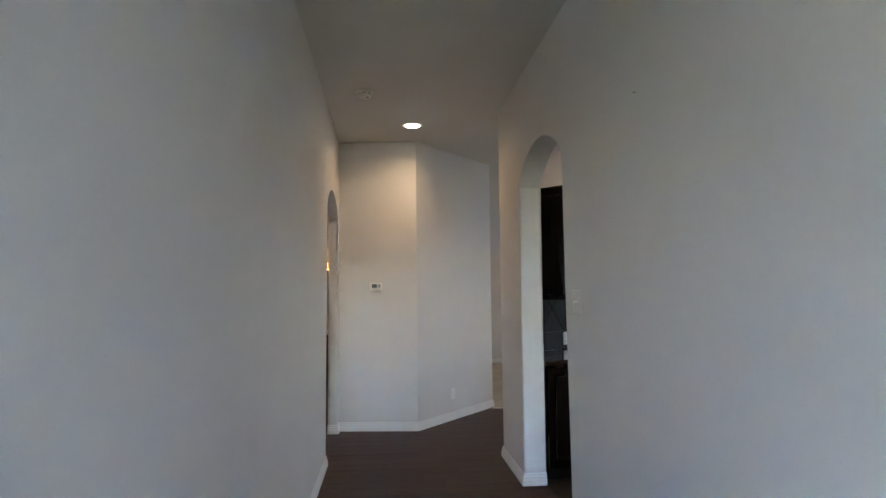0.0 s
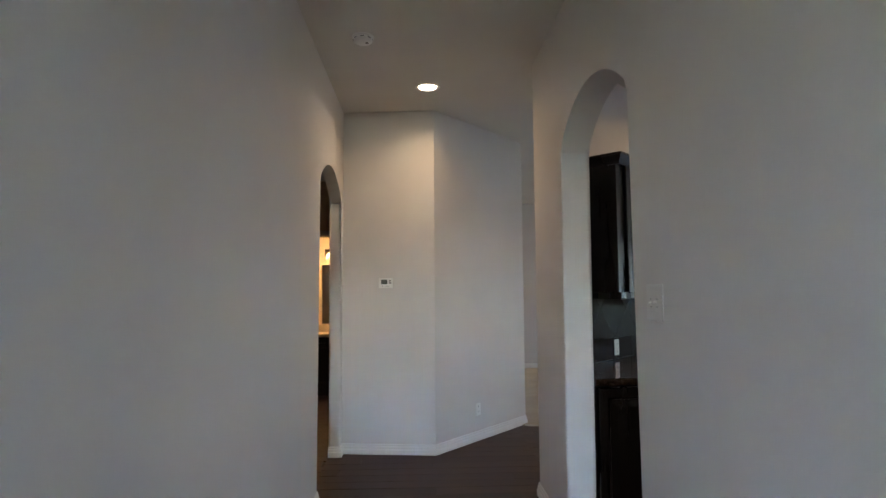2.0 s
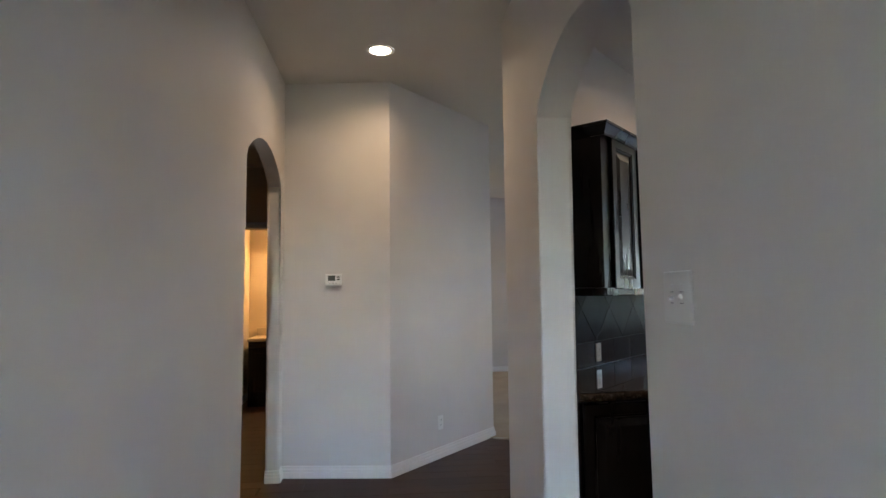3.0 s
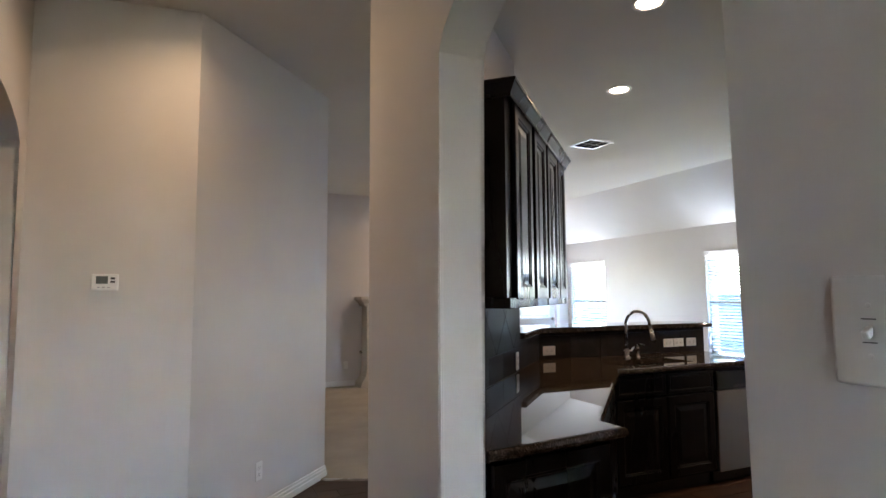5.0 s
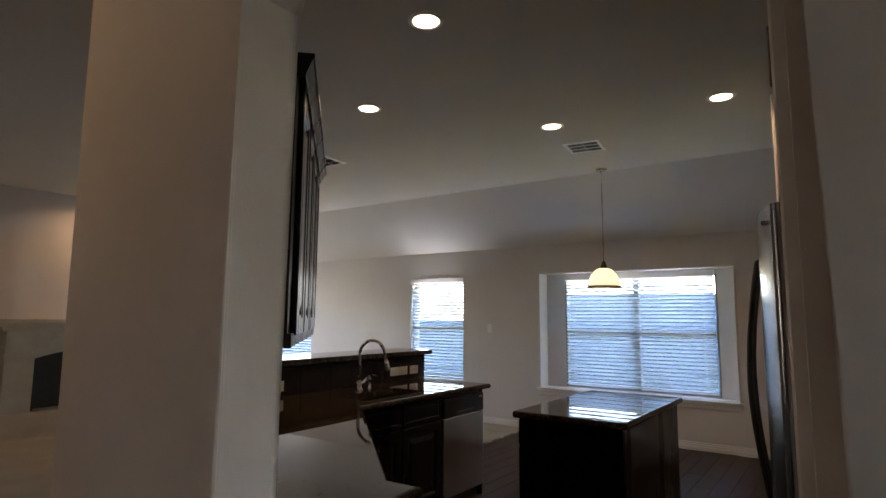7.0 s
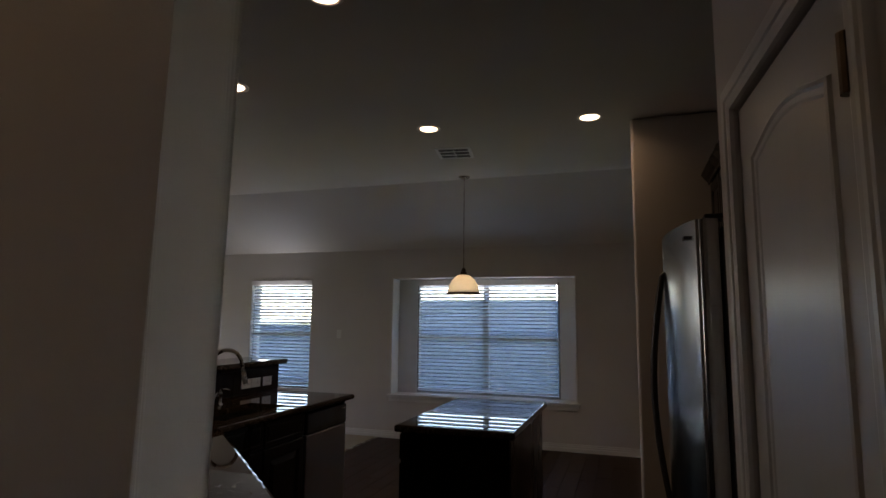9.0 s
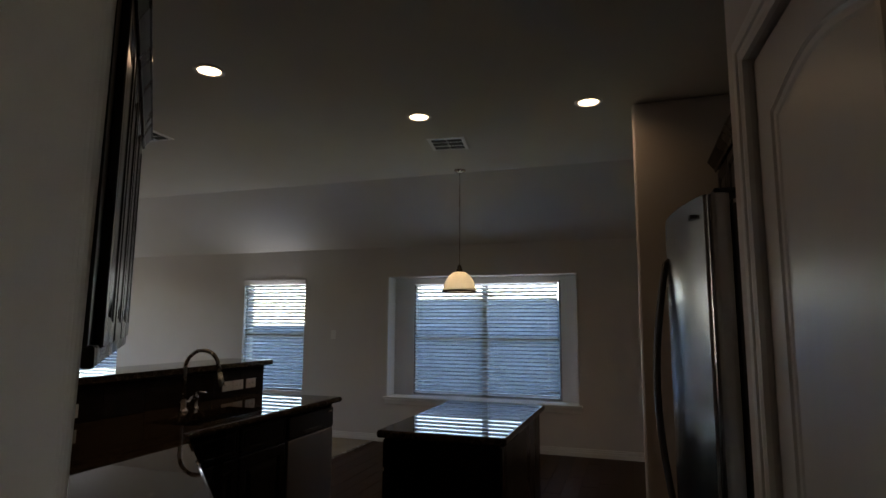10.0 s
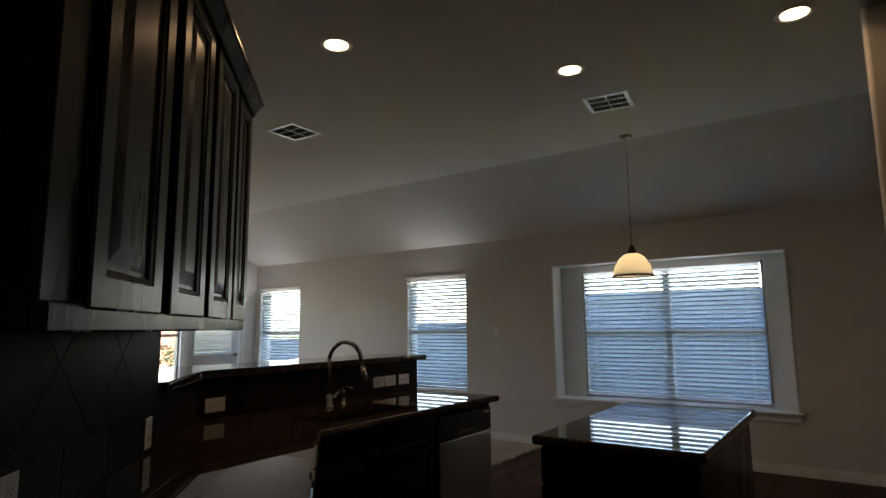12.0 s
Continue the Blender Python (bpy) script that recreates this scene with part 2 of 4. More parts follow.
def sweep(path, profile, closed=False):
    """A moulding along a plan path (x, y): profile of (offset to the left of the path, height), mitred."""
    b = bmesh.new()
    k = len(path)
    rings = []
    for i in range(k):
        p = Vector(path[i])
        a = (p - Vector(path[i - 1])).normalized() if (i or closed) else None
        c = (Vector(path[(i + 1) % k]) - p).normalized() if (i < k - 1 or closed) else None
        a, c = a or c, c or a
        na, nc = Vector((-a.y, a.x)), Vector((-c.y, c.x))
        mit = (na + nc) / (1 + na.dot(nc))
        rings.append([b.verts.new((p.x + o * mit.x, p.y + o * mit.y, z)) for o, z in profile])
    m = len(profile)
    pairs = list(zip(rings, rings[1:])) + ([(rings[-1], rings[0])] if closed else [])
    for a, c in pairs:
        for j in range(m):
            b.faces.new((a[j], c[j], c[(j + 1) % m], a[(j + 1) % m]))
    if not closed:
        b.faces.new(rings[0])
        b.faces.new(list(reversed(rings[-1])))
    return fix(b)


def mesh_ob(name, b, mat, smooth=False):
    me = bpy.data.meshes.new(name)
    b.to_mesh(me)
    b.free()
    me.materials.append(mat)
    if smooth:
        me.shade_smooth()
    return new(name, me)


def part(name, b, mat, parent, label="", smooth=False):
    ob = mesh_ob(name, b, mat, smooth)
    ob.parent = parent
    if label:
        ob["label"] = label
    return ob


def piece(name, me, parent, m=None):
    ob = new(name, me)
    ob.parent = parent
    if m is not None:
        ob.matrix_basis = m
    return ob


def mesh_of(name, b, mat):
    me = bpy.data.meshes.new(name)
    b.to_mesh(me)
    b.free()
    me.materials.append(mat)
    return me


def thing(name, m, label, category, group="", kind=""):
    ob = new(name)
    ob.empty_display_size = 0.1
    ob.matrix_world = m
    return tagged(ob, label, category, group, kind)


def setting(name, b, mat, label, category, smooth=False):
    return tagged(mesh_ob(name, b, mat, smooth), label, category, kind="structure")


def arch_points(a, b_, spring, rise, n=18):
    half, mid = (b_ - a) / 2, (a + b_) / 2
    r = (half * half + rise * rise) / (2 * rise)
    th = math.asin(half / r)
    return [(mid + r * math.sin(-th + 2 * th * i / n), spring + rise - r + r * math.cos(-th + 2 * th * i / n)) for i in range(n + 1)]


def arched_wall(a0, a1, a, b_, spring, rise, thick, top):
    """A wall along x from a0 to a1 with an arched passage from a to b_, edges bullnosed."""
    arch = arch_points(a, b_, spring, rise)
    pts = [(a0, 0), (a, 0)] + arch + [(b_, 0), (a1, 0), (a1, top), (a0, top)]
    bm = upright(prism(pts, 0, thick))
    edge = []
    for e in bm.edges:
        m = (e.verts[0].co + e.verts[1].co) / 2
        same = abs(e.verts[0].co.y - e.verts[1].co.y) < 1e-5
        if same and a - 1e-4 <= m.x <= b_ + 1e-4 and m.z < spring + rise + 1e-3 and m.z > 0.01:
            edge.append(e)
    bmesh.ops.bevel(bm, geom=edge, offset=0.02, segments=4, affect="EDGES", profile=0.5)
    return fix(bm)


def holed_wall(a0, a1, thick, z0, z1, holes):
    """A wall along x with rectangular holes (a, b, low, high), from butted blocks."""
    out, at = [], a0
    for a, b_, lo, hi in sorted(holes):
        out.append(bx(at, a, 0, thick, z0, z1))
        if lo > z0:
            out.append(bx(a, b_, 0, thick, z0, lo))
        out.append(bx(a, b_, 0, thick, hi, z1))
        at = b_
    out.append(bx(at, a1, 0, thick, z0, z1))
    return join(*out)


ALONG_Y = Matrix(((0, 1, 0, 0), (1, 0, 0, 0), (0, 0, 1, 0), (0, 0, 0, 1)))


def wall_y(b, x):
    """Stands a wall drawn along x so that it runs along y, its depth going towards greater x from x."""
    return fix(moved(moved(b, ALONG_Y), Matrix.Translation((x, 0, 0))))


# ---- setting: the plan ----
HL, HR, KX = -0.18, 1.333, 1.50
ARCH = (3.375, 4.475, 2.217, 0.228)
LARCH = (5.15, 6.26, 2.20, 0.20)
WX = 7.67
BREAK = 6.565
EAVE = 2.44
KINK0, KINK1, KINK2 = (HL, 6.37), (0.643, 6.265), (1.64, 7.39)
C45 = math.sqrt(0.5)
DIAG = Matrix(((C45, -C45, 0, KX), (C45, C45, 0, 4.98), (0, 0, 1, 0), (0, 0, 0, 1)))
DIAG_LEN = 1.665

setting("wall_hall_right", wall_y(arched_wall(-2.5, 5.10, ARCH[0], ARCH[1], ARCH[2], ARCH[3], KX - HR, H), HR), PAINT, "off-white textured hall wall with a segmental arch", "wall")
setting("wall_hall_left", wall_y(arched_wall(-2.5, 6.37, LARCH[0], LARCH[1], LARCH[2], LARCH[3], 0.10, H), HL - 0.10), PAINT, "off-white textured hall wall with an arched doorway", "wall")
setting("wall_entry", moved(holed_wall(-0.33, 1.5, 0.15, 0, H, [(-0.15, 0.55, 0.95, 2.45)]), Matrix.Translation((0, -2.65, 0))), PAINT, "off-white wall with the entry opening behind the walker", "wall")
setting("wall_column_end", prism([(HR, 5.10), (1.60, 5.10), (1.534, 5.24), (HR + 0.02, 5.24), (HR + 0.006, 5.234), (HR, 5.22)], 0, H), PAINT, "off-white wall end where hall meets living room", "wall")
setting("wall_kitchen_diagonal", moved(bx(0, DIAG_LEN, 0, 0.16, 0, H), DIAG), PAINT, "off-white diagonal kitchen wall behind dark cabinets", "wall")
setting("wall_far", prism([KINK0, KINK1, KINK2, (KINK2[0] - 0.11, KINK2[1] + 0.10), (0.58, 6.42), (HL - 0.10, 6.52), (HL - 0.10, 6.37)], 0, H), PAINT, "off-white kinked wall at the hall's end", "wall")
setting("wall_living_west", bx(1.40, 1.53, 7.50, 11.75, 0, H), PAINT, "off-white living room wall", "wall")
setting("wall_fireplace", bx(1.40, 5.30, 11.75, 12.45, 0, H), PAINT, "off-white wall behind the fireplace", "wall")
setting("wall_patio", moved(holed_wall(5.30, WX, 0.15, 0, H, [(5.36, 6.33, 0.5, 2.06), (6.42, 7.38, 0.0, 2.06)]), Matrix.Translation((0, 12.30, 0))), PAINT, "off-white wall with patio door and side window", "wall")
W1, W2 = (11.17, 12.19, 0.56, 2.05), (7.95, 8.93, 0.56, 2.05)
NICHE = (4.35, 6.735, 0.53, 2.065)
W3 = (4.570, 6.455, 0.565, 1.995)
setting("wall_window", wall_y(holed_wall(2.70, 12.45, 0.23, 0, EAVE, [W1, W2, NICHE]), WX), PAINT, "off-white exterior wall with three window openings", "wall")
setting("wall_niche_back", wall_y(holed_wall(4.20, 6.87, 0.10, 0.40, 2.2, [W3]), WX + 0.23), TRIM, "off-white recessed wall round the double window", "wall")
setting("wall_kitchen_south", bx(KX, WX, 2.70, 2.84, 0, H), PAINT, "off-white wall behind the fridge", "wall")
setting("wall_stub", bx(5.096, 5.24, 2.84, 3.705, 0, H, 0.02, 3), PAINT, "off-white wall end beside the fridge recess", "wall")
PY = 3.425
PANTRY = Matrix.Translation((1.645, PY, 0)) @ Matrix.Rotation(radians(3.4), 4, "Z") @ Matrix.Translation((-1.645, -PY, 0))
PDOOR = (1.63, 2.37)
setting("wall_pantry", moved(upright(prism([(KX, 0), (PDOOR[0], 0), (PDOOR[0], 2.085), (PDOOR[1], 2.085), (PDOOR[1], 0), (2.56, 0), (2.56, H), (KX, H)], -0.12, 0)), PANTRY @ Matrix.Translation((0, PY, 0))), PAINT, "off-white pantry wall with a doorway", "wall")
setting("wall_pantry_side", bx(2.44, 2.56, 2.84, PY - 0.12, 0, H), PAINT, "off-white side wall of the pantry", "wall")
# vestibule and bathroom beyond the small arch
setting("wall_vestibule_west", bx(-1.95, -1.80, 4.4, 8.05, 0, 2.75), PAINT_BATH_BOUNCE, "warm-lit beige vestibule wall", "wall")
setting("wall_vestibule_south", bx(-1.80, HL - 0.10, 4.4, 4.55, 0, 2.75), PAINT_BATH_BOUNCE, "warm-lit beige vestibule wall", "wall")
setting("wall_bath_front", moved(holed_wall(-1.80, 0.5, 0.12, 0, 2.75, [(-1.20, -0.44, 0.0, 2.08)]), Matrix.Translation((0, 8.05, 0))), PAINT_BATH_BOUNCE, "beige wall with an open bathroom doorway", "wall")
setting("wall_bath_west", bx(-1.36, -1.22, 8.17, 9.75, 0, 2.75), PAINT_BATH_BOUNCE, "warm-lit beige bathroom wall", "wall")
setting("wall_bath_north", bx(-1.36, 0.6, 9.75, 9.9, 0, 2.75), PAINT_BATH_BOUNCE, "warm-lit beige bathroom wall", "wall")
setting("wall_bath_east", bx(0.45, 0.6, 6.48, 9.75, 0, 2.75), PAINT_BATH_BOUNCE, "beige bathroom wall", "wall")
setting("ceiling_bath", bx(-1.95, HL - 0.10, 4.4, 9.9, 2.75, 2.85), CEIL, "flat beige ceiling of vestibule and bathroom", "ceiling")
setting("ceiling_bath_east", bx(HL - 0.10, 0.6, 6.48, 9.9, 2.75, 2.85), CEIL, "flat beige bathroom ceiling", "ceiling")

setting("ceiling", bx(-0.40, BREAK, -2.65, 12.45, H, H + 0.12), CEIL, "flat off-white textured ceiling", "ceiling")
setting("ceiling_slope", moved(upright(prism([(BREAK, H), (WX + 0.3, EAVE - 0.165), (WX + 0.3, EAVE + 0.1), (BREAK, H + 0.12)], 2.70, 12.45)), Matrix.Identity(4)), CEIL, "sloped off-white ceiling down to the windows", "ceiling")
# out of view; added so that the house shades the fence side
setting("roof", upright(prism([(-3.2, 2.95), (2.3, 5.4), (8.6, 2.3), (8.6, 2.42), (2.3, 5.55), (-3.2, 3.1)], -5.2, 13.2)), ROOFM, "unseen dark shingled roof above the rooms, added for its shadow", "roof")

# ---- baseboards ----
BASE = [(0.0, 0.0), (0.016, 0.0), (0.016, 0.040), (0.011, 0.046), (0.011, 0.064), (0.006, 0.070), (0.006, 0.085), (0.0, 0.090)]


def baseboard(path):
    return setting("baseboard", sweep(path, BASE), TRIM, "white stepped wooden baseboard", "baseboard")


baseboard([(HR, -2.5), (HR, ARCH[0]), (KX, ARCH[0])])
baseboard([(KX, ARCH[1]), (HR, ARCH[1]), (HR, 5.24), (1.53, 5.24)])
baseboard([(HL - 0.10, LARCH[0]), (HL, LARCH[0]), (HL, -2.5)])
baseboard([(KINK2[0] - 0.08, KINK2[1] + 0.08), KINK2, KINK1, (KINK0[0], KINK0[1]), (HL, LARCH[1]), (HL - 0.10, LARCH[1])])
baseboard([(WX, 2.85), (WX, 12.30)])
baseboard([(3.10, 11.75), (1.53, 11.75), (1.53, 7.5)])
baseboard([(5.096, 2.85), (5.096, 3.705), (5.24, 3.705), (5.24, 2.85)])
baseboard([(-1.22, 9.75), (-1.22, 8.17)])
baseboard([(PDOOR[1] + 0.072, PY), (2.56, PY)]).matrix_world = PANTRY

# ---- floors and ground ----
floor = setting("floor", prism([(-0.33, -2.65), (1.5, -2.65), (1.5, 2.7), (WX, 2.7), (WX, 12.45), (1.4, 12.45), (1.4, 9.9), (-1.95, 9.9), (-1.95, 4.4), (-0.33, 4.4)], -0.15, -0.006), UNDER, "brown wood-look plank floor of hall and kitchen", "floor")
setting("carpet", prism([(1.40, 7.42), (1.62, 7.30), (1.90, 7.16), (3.2, 6.90), (WX, 6.90), (WX, 12.40), (1.40, 12.40)], -0.005, 0.008), CARPET, "beige cut-pile carpet of the living room", "carpet")
setting("carpet_strip", sweep([(1.62, 7.30), (1.90, 7.16), (3.2, 6.90), (WX, 6.90)], [(-0.015, 0.0), (0.015, 0.0), (0.012, 0.011), (-0.012, 0.011)]), NICKEL, "thin metal strip between planks and carpet", "trim")
setting("ground", bx(-400, 400, -400, 400, -0.5, -0.2), GRASS, "green lawn round the house", "ground")

# ---- windows, doors ----
FACE_WEST = lambda x, y, z: pose(x, y, z, 0, 0, -90)


def window_unit(name, m, w, h, sashes=1):
    """Vinyl single-hung window: x across, y outwards, z up from its lower corner."""
    win = thing(name, m, "vinyl window, frame coloured dark as if backlit, with clear panes behind blinds", "window", "windows", "structure")
    f, each = 0.024, w / sashes
    part("window_frame", join(bx(0, w, 0, 0.07, 0, f), bx(0, w, 0, 0.07, h - f, h), bx(0, f, 0, 0.07, f, h - f), bx(w - f, w, 0, 0.07, f, h - f)), VINYL_BACKLIT, win)
    for k in range(sashes):
        a, b_ = k * each + (f if k == 0 else 0.035), (k + 1) * each - (f if k == sashes - 1 else 0.035)
        if k:
            part("mullion", bx(k * each - 0.035, k * each + 0.035, -0.002, 0.072, f, h - f, 0.004), VINYL_BACKLIT, win)
        part("meeting_rail", bx(a, b_, 0.01, 0.06, h * 0.5 - 0.022, h * 0.5 + 0.022, 0.004), VINYL_BACKLIT, win)
        for z0, z1, y in ((f, h * 0.5 - 0.022, 0.025), (h * 0.5 + 0.022, h - f, 0.045)):
            pane = part("pane", bx(a, b_, y, y + 0.004, z0, z1), GLASS, win)
            pane.visible_shadow = False
    return win


def blind(m, w, h, label="white two-inch slatted window blind with skylight tint, lowered and tilted open", tilt=-34, mat=SLAT_SKY_TINT):
    """Lowered blind: x across, room side towards -y, hung from z = h."""
    bl = thing("window_blind", m, label, "blind", "window blinds")
    part("valance", bx(-0.012, w + 0.012, -0.045, -0.028, h - 0.07, h + 0.005, 0.004), TRIM, bl)
    part("headrail", bx(0.003, w - 0.003, -0.027, 0.03, h - 0.05, h - 0.002, 0.003), SLAT_SKY_TINT, bl)
    n = int((h - 0.11) / 0.046)
    b = bx(0.004, w - 0.004, -0.024, 0.024, -0.0016, 0.0016)
    me = mesh_of("slat", b, mat)
    rnd = random.Random(int(w * 1000))
    for i in range(n):
        z = h - 0.085 - i * 0.046
        piece("slat", me, bl, pose(0, 0, z, tilt + rnd.uniform(-0.7, 0.7), rnd.uniform(-0.02, 0.02), 0))
    zb = h - 0.085 - n * 0.046
    part("bottom_rail", bx(0.003, w - 0.003, -0.026, 0.026, zb - 0.012, zb + 0.012, 0.004), SLAT_SKY_TINT, bl)
    for x in (0.12, w - 0.12):
        part("ladder_cord", join(tube([(x, -0.028, zb), (x, -0.028, h - 0.05)], 0.0013, 5), tube([(x, 0.028, zb), (x, 0.028, h - 0.05)], 0.0013, 5)), SLAT_SKY_TINT, bl)
    part("tilt_wand", tube([(0.07, -0.05, h - 0.06), (0.075, -0.052, h - 0.65)], 0.004, 6), SLAT_SKY_TINT, bl)
    return bl


for k, (a, b_, lo, hi) in enumerate((W1, W2)):
    window_unit("window_%d" % (k + 1), FACE_WEST(WX + 0.068, b_, lo), b_ - a, hi - lo)
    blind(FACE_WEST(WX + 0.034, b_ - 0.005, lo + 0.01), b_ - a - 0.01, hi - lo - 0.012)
a, b_, lo, hi = W3
window_unit("window_3", FACE_WEST(WX + 0.236, b_, lo), b_ - a, hi - lo, 2)
blind(FACE_WEST(WX + 0.198, b_ - 0.028, lo + 0.004), b_ - a - 0.056, hi - lo + 0.035, "wide white slatted blind with skylight tint, lowered over the double window")
sill = thing("window_sill", pose(WX, NICHE[1], NICHE[2], 0, 0, -90), "white painted window stool with a stepped apron", "window sill", kind="structure")
nw = NICHE[1] - NICHE[0]
for y0, y1 in ((NICHE[0] + 0.001, NICHE[0] + 0.014), (NICHE[1] - 0.014, NICHE[1] - 0.001)):
    setting("niche_lining", bx(WX - 0.004, WX + 0.229, y0, y1, NICHE[2] + 0.025, NICHE[3] - 0.014, 0.003), TRIM, "white painted side lining of the window niche", "trim")
setting("niche_lining", bx(WX - 0.004, WX + 0.229, NICHE[0] + 0.001, NICHE[1] - 0.001, NICHE[3] - 0.013, NICHE[3] - 0.001, 0.003), TRIM, "white painted head lining of the window niche", "trim")
part("stool", bx(-0.03, nw + 0.03, -0.045, 0.23, -0.0, 0.024, 0.006), TRIM, sill)
part("apron", join(bx(-0.015, nw + 0.015, -0.018, -0.002, -0.065, -0.001, 0.003), bx(-0.01, nw + 0.01, -0.028, -0.002, -0.025, -0.002, 0.004)), TRIM, sill)


def casing(name, x0, x1, top, y, sign, mat=TRIM, w=0.07):
    prof = [(0, 0), (0, 0.012), (0.012, 0.016), (0.03, 0.014), (0.034, 0.019), (0.052, 0.021), (0.058, 0.017), (w, 0.017), (w, 0)]
    b = sweep([(x0, 0), (x0, top), (x1, top), (x1, 0)], [(o, d * sign) for o, d in prof])
    return setting(name, fix(moved(upright(b), Matrix.Translation((0, y, 0)))), mat, "white moulded door casing", "door casing")


casing("trim_pantry", PDOOR[0], PDOOR[1], 2.085, PY, 1).matrix_world = PANTRY
casing("trim_bath", -1.20, -0.44, 2.08, 8.05, -1)
casing("trim_patio", 6.42, 7.38, 2.06, 12.30, -1)


def ring(path, profile):
    return sweep(path, profile, True)


def panel_door(name, m, w, h, label, knob_side):
    """White moulded door with a camel-top panel over a plain one; x across, room side -y."""
    d = thing(name, m, label, "door", kind="structure")
    part("slab", bx(0.003, w - 0.003, 0, 0.035, 0.008, h - 0.004, 0.002, 1), DOORP, d)
    prof = [(0.0, 0.0), (0.004, 0.007), (0.012, 0.009), (0.018, 0.004), (0.030, 0.003), (0.036, 0.0)]
    s = 0.12
    top = h - 0.115
    crown = [(s + (w - 2 * s) * i / 16, top - 0.05 + 0.05 * (0.5 - 0.5 * math.cos(2 * math.pi * i / 16)) ** 0.6) for i in range(17)]
    for outline, nm in ((crown[::-1] + [(s, 0.98), (w - s, 0.98)], "upper_panel"), ([(s, 0.22), (w - s, 0.22), (w - s, 0.84), (s, 0.84)], "lower_panel")):
        area = sum(p[0] * q[1] - q[0] * p[1] for p, q in zip(outline, outline[1:] + outline[:1]))
        path = outline if area > 0 else outline[::-1]
        part(nm, moved(upright(ring(path, prof)), Matrix.Diagonal((1, -1, 1, 1))), DOORP, d)
    for z in (0.22, 1.02, 1.88):
        hg = part("hinge", tube([(knob_side and -0.004 or w + 0.001, -0.024, z - 0.05), (knob_side and -0.004 or w + 0.001, -0.024, z + 0.05)], 0.013, 12), BRONZE, d, "dark metal hinge")
        part("hinge_leaf", bx(-0.002 if knob_side else w - 0.028, 0.028 if knob_side else w + 0.002, -0.004, 0.0, z - 0.045, z + 0.045), BRONZE, hg)
    kx = w - 0.065 if knob_side else 0.065
    knob = part("knob", moved(lathe([(0.026, 0), (0.026, 0.006), (0.010, 0.010), (0.010, 0.035), (0.024, 0.045), (0.028, 0.058), (0.020, 0.070), (0.004, 0.073)], 20), Matrix.Translation((kx, 0, 0.95)) @ pose(0, 0, 0, 90)), NICKEL, d, "brushed nickel knob", True)
    return d


panel_door("door_1", PANTRY @ pose(PDOOR[1], PY - 0.012, 0, 0, 0, 180), PDOOR[1] - PDOOR[0], 2.08, "white moulded pantry door with arched panel, closed", False)

# patio door with a half lite, and the side window
pd = thing("door_2", pose(6.44, 12.33, 0), "white patio door with a blind-covered half window", "door", kind="structure")
part("slab", moved(upright(join(prism([(0, 0.01), (0.92, 0.01), (0.92, 0.95), (0, 0.95)], 0, 0.045), prism([(0, 0.95), (0.10, 0.95), (0.10, 2.04), (0, 2.04)], 0, 0.045), prism([(0.80, 0.95), (0.92, 0.95), (0.92, 2.04), (0.80, 2.04)], 0, 0.045), prism([(0.10, 1.92), (0.80, 1.92), (0.80, 2.04), (0.10, 2.04)], 0, 0.045))), Matrix.Identity(4)), DOORP, pd)
lite = part("lite_frame", moved(upright(ring([(0.10, 0.95), (0.80, 0.95), (0.80, 1.92), (0.10, 1.92)], [(0, 0), (0, -0.012), (0.025, -0.012), (0.03, 0)])), Matrix.Identity(4)), TRIM, pd)
pn = part("pane", bx(0.10, 0.80, 0.02, 0.024, 0.95, 1.92), GLASS, pd)
pn.visible_shadow = False
part("knob", moved(lathe([(0.028, 0), (0.028, 0.006), (0.011, 0.010), (0.011, 0.035), (0.026, 0.045), (0.028, 0.060), (0.004, 0.072)], 18), pose(0.86, 0, 0.95, 90)), NICKEL, pd, "brushed nickel knob", True)
blind(pose(6.55, 12.315, 0.96), 0.68, 0.95, "white slatted blind hung on the patio door, nearly closed", -64, WHITEP)
window_unit("window_4", pose(5.36, 12.36, 0.5), 0.97, 1.56)

# ---- bar wall, counters, tiles ----
BAR = [(2.68, 6.16), (3.15, 6.63), (4.95, 6.63), (4.95, 6.79), (3.085, 6.79), (2.567, 6.273)]
bar_wall = setting("wall_bar", prism(BAR, 0, 1.115), GROUT, "tiled half wall between kitchen and living room", "half wall")
splash = setting("backsplash", moved(bx(0.0, DIAG_LEN, -0.004, -0.0005, 0.905, 1.40), DIAG), GROUT, "dark slate tile backsplash behind the counter", "backsplash")


def clip(poly, x0, x1, y0, y1):
    for ax, v, s in ((0, x0, 1), (0, x1, -1), (1, y0, 1), (1, y1, -1)):
        out = []
        for p, q in zip(poly, poly[1:] + poly[:1]):
            pi, qi = (p[ax] - v) * s >= 0, (q[ax] - v) * s >= 0
            if pi:
                out.append(p)
            if pi != qi:
                t = (v - p[ax]) / (q[ax] - p[ax])
                out.append((p[0] + t * (q[0] - p[0]), p[1] + t * (q[1] - p[1])))
        poly = out
        if len(poly) < 3:
            return []
    return poly


def tile_at(poly, m, parent, lift):
    """One tile: outline (along, up) on a wall whose room side is -y of m."""
    b = moved(upright(prism(poly, -lift - 0.006, -lift)), m)
    piece("tile", mesh_of("tile", fix(b), TILE), parent)


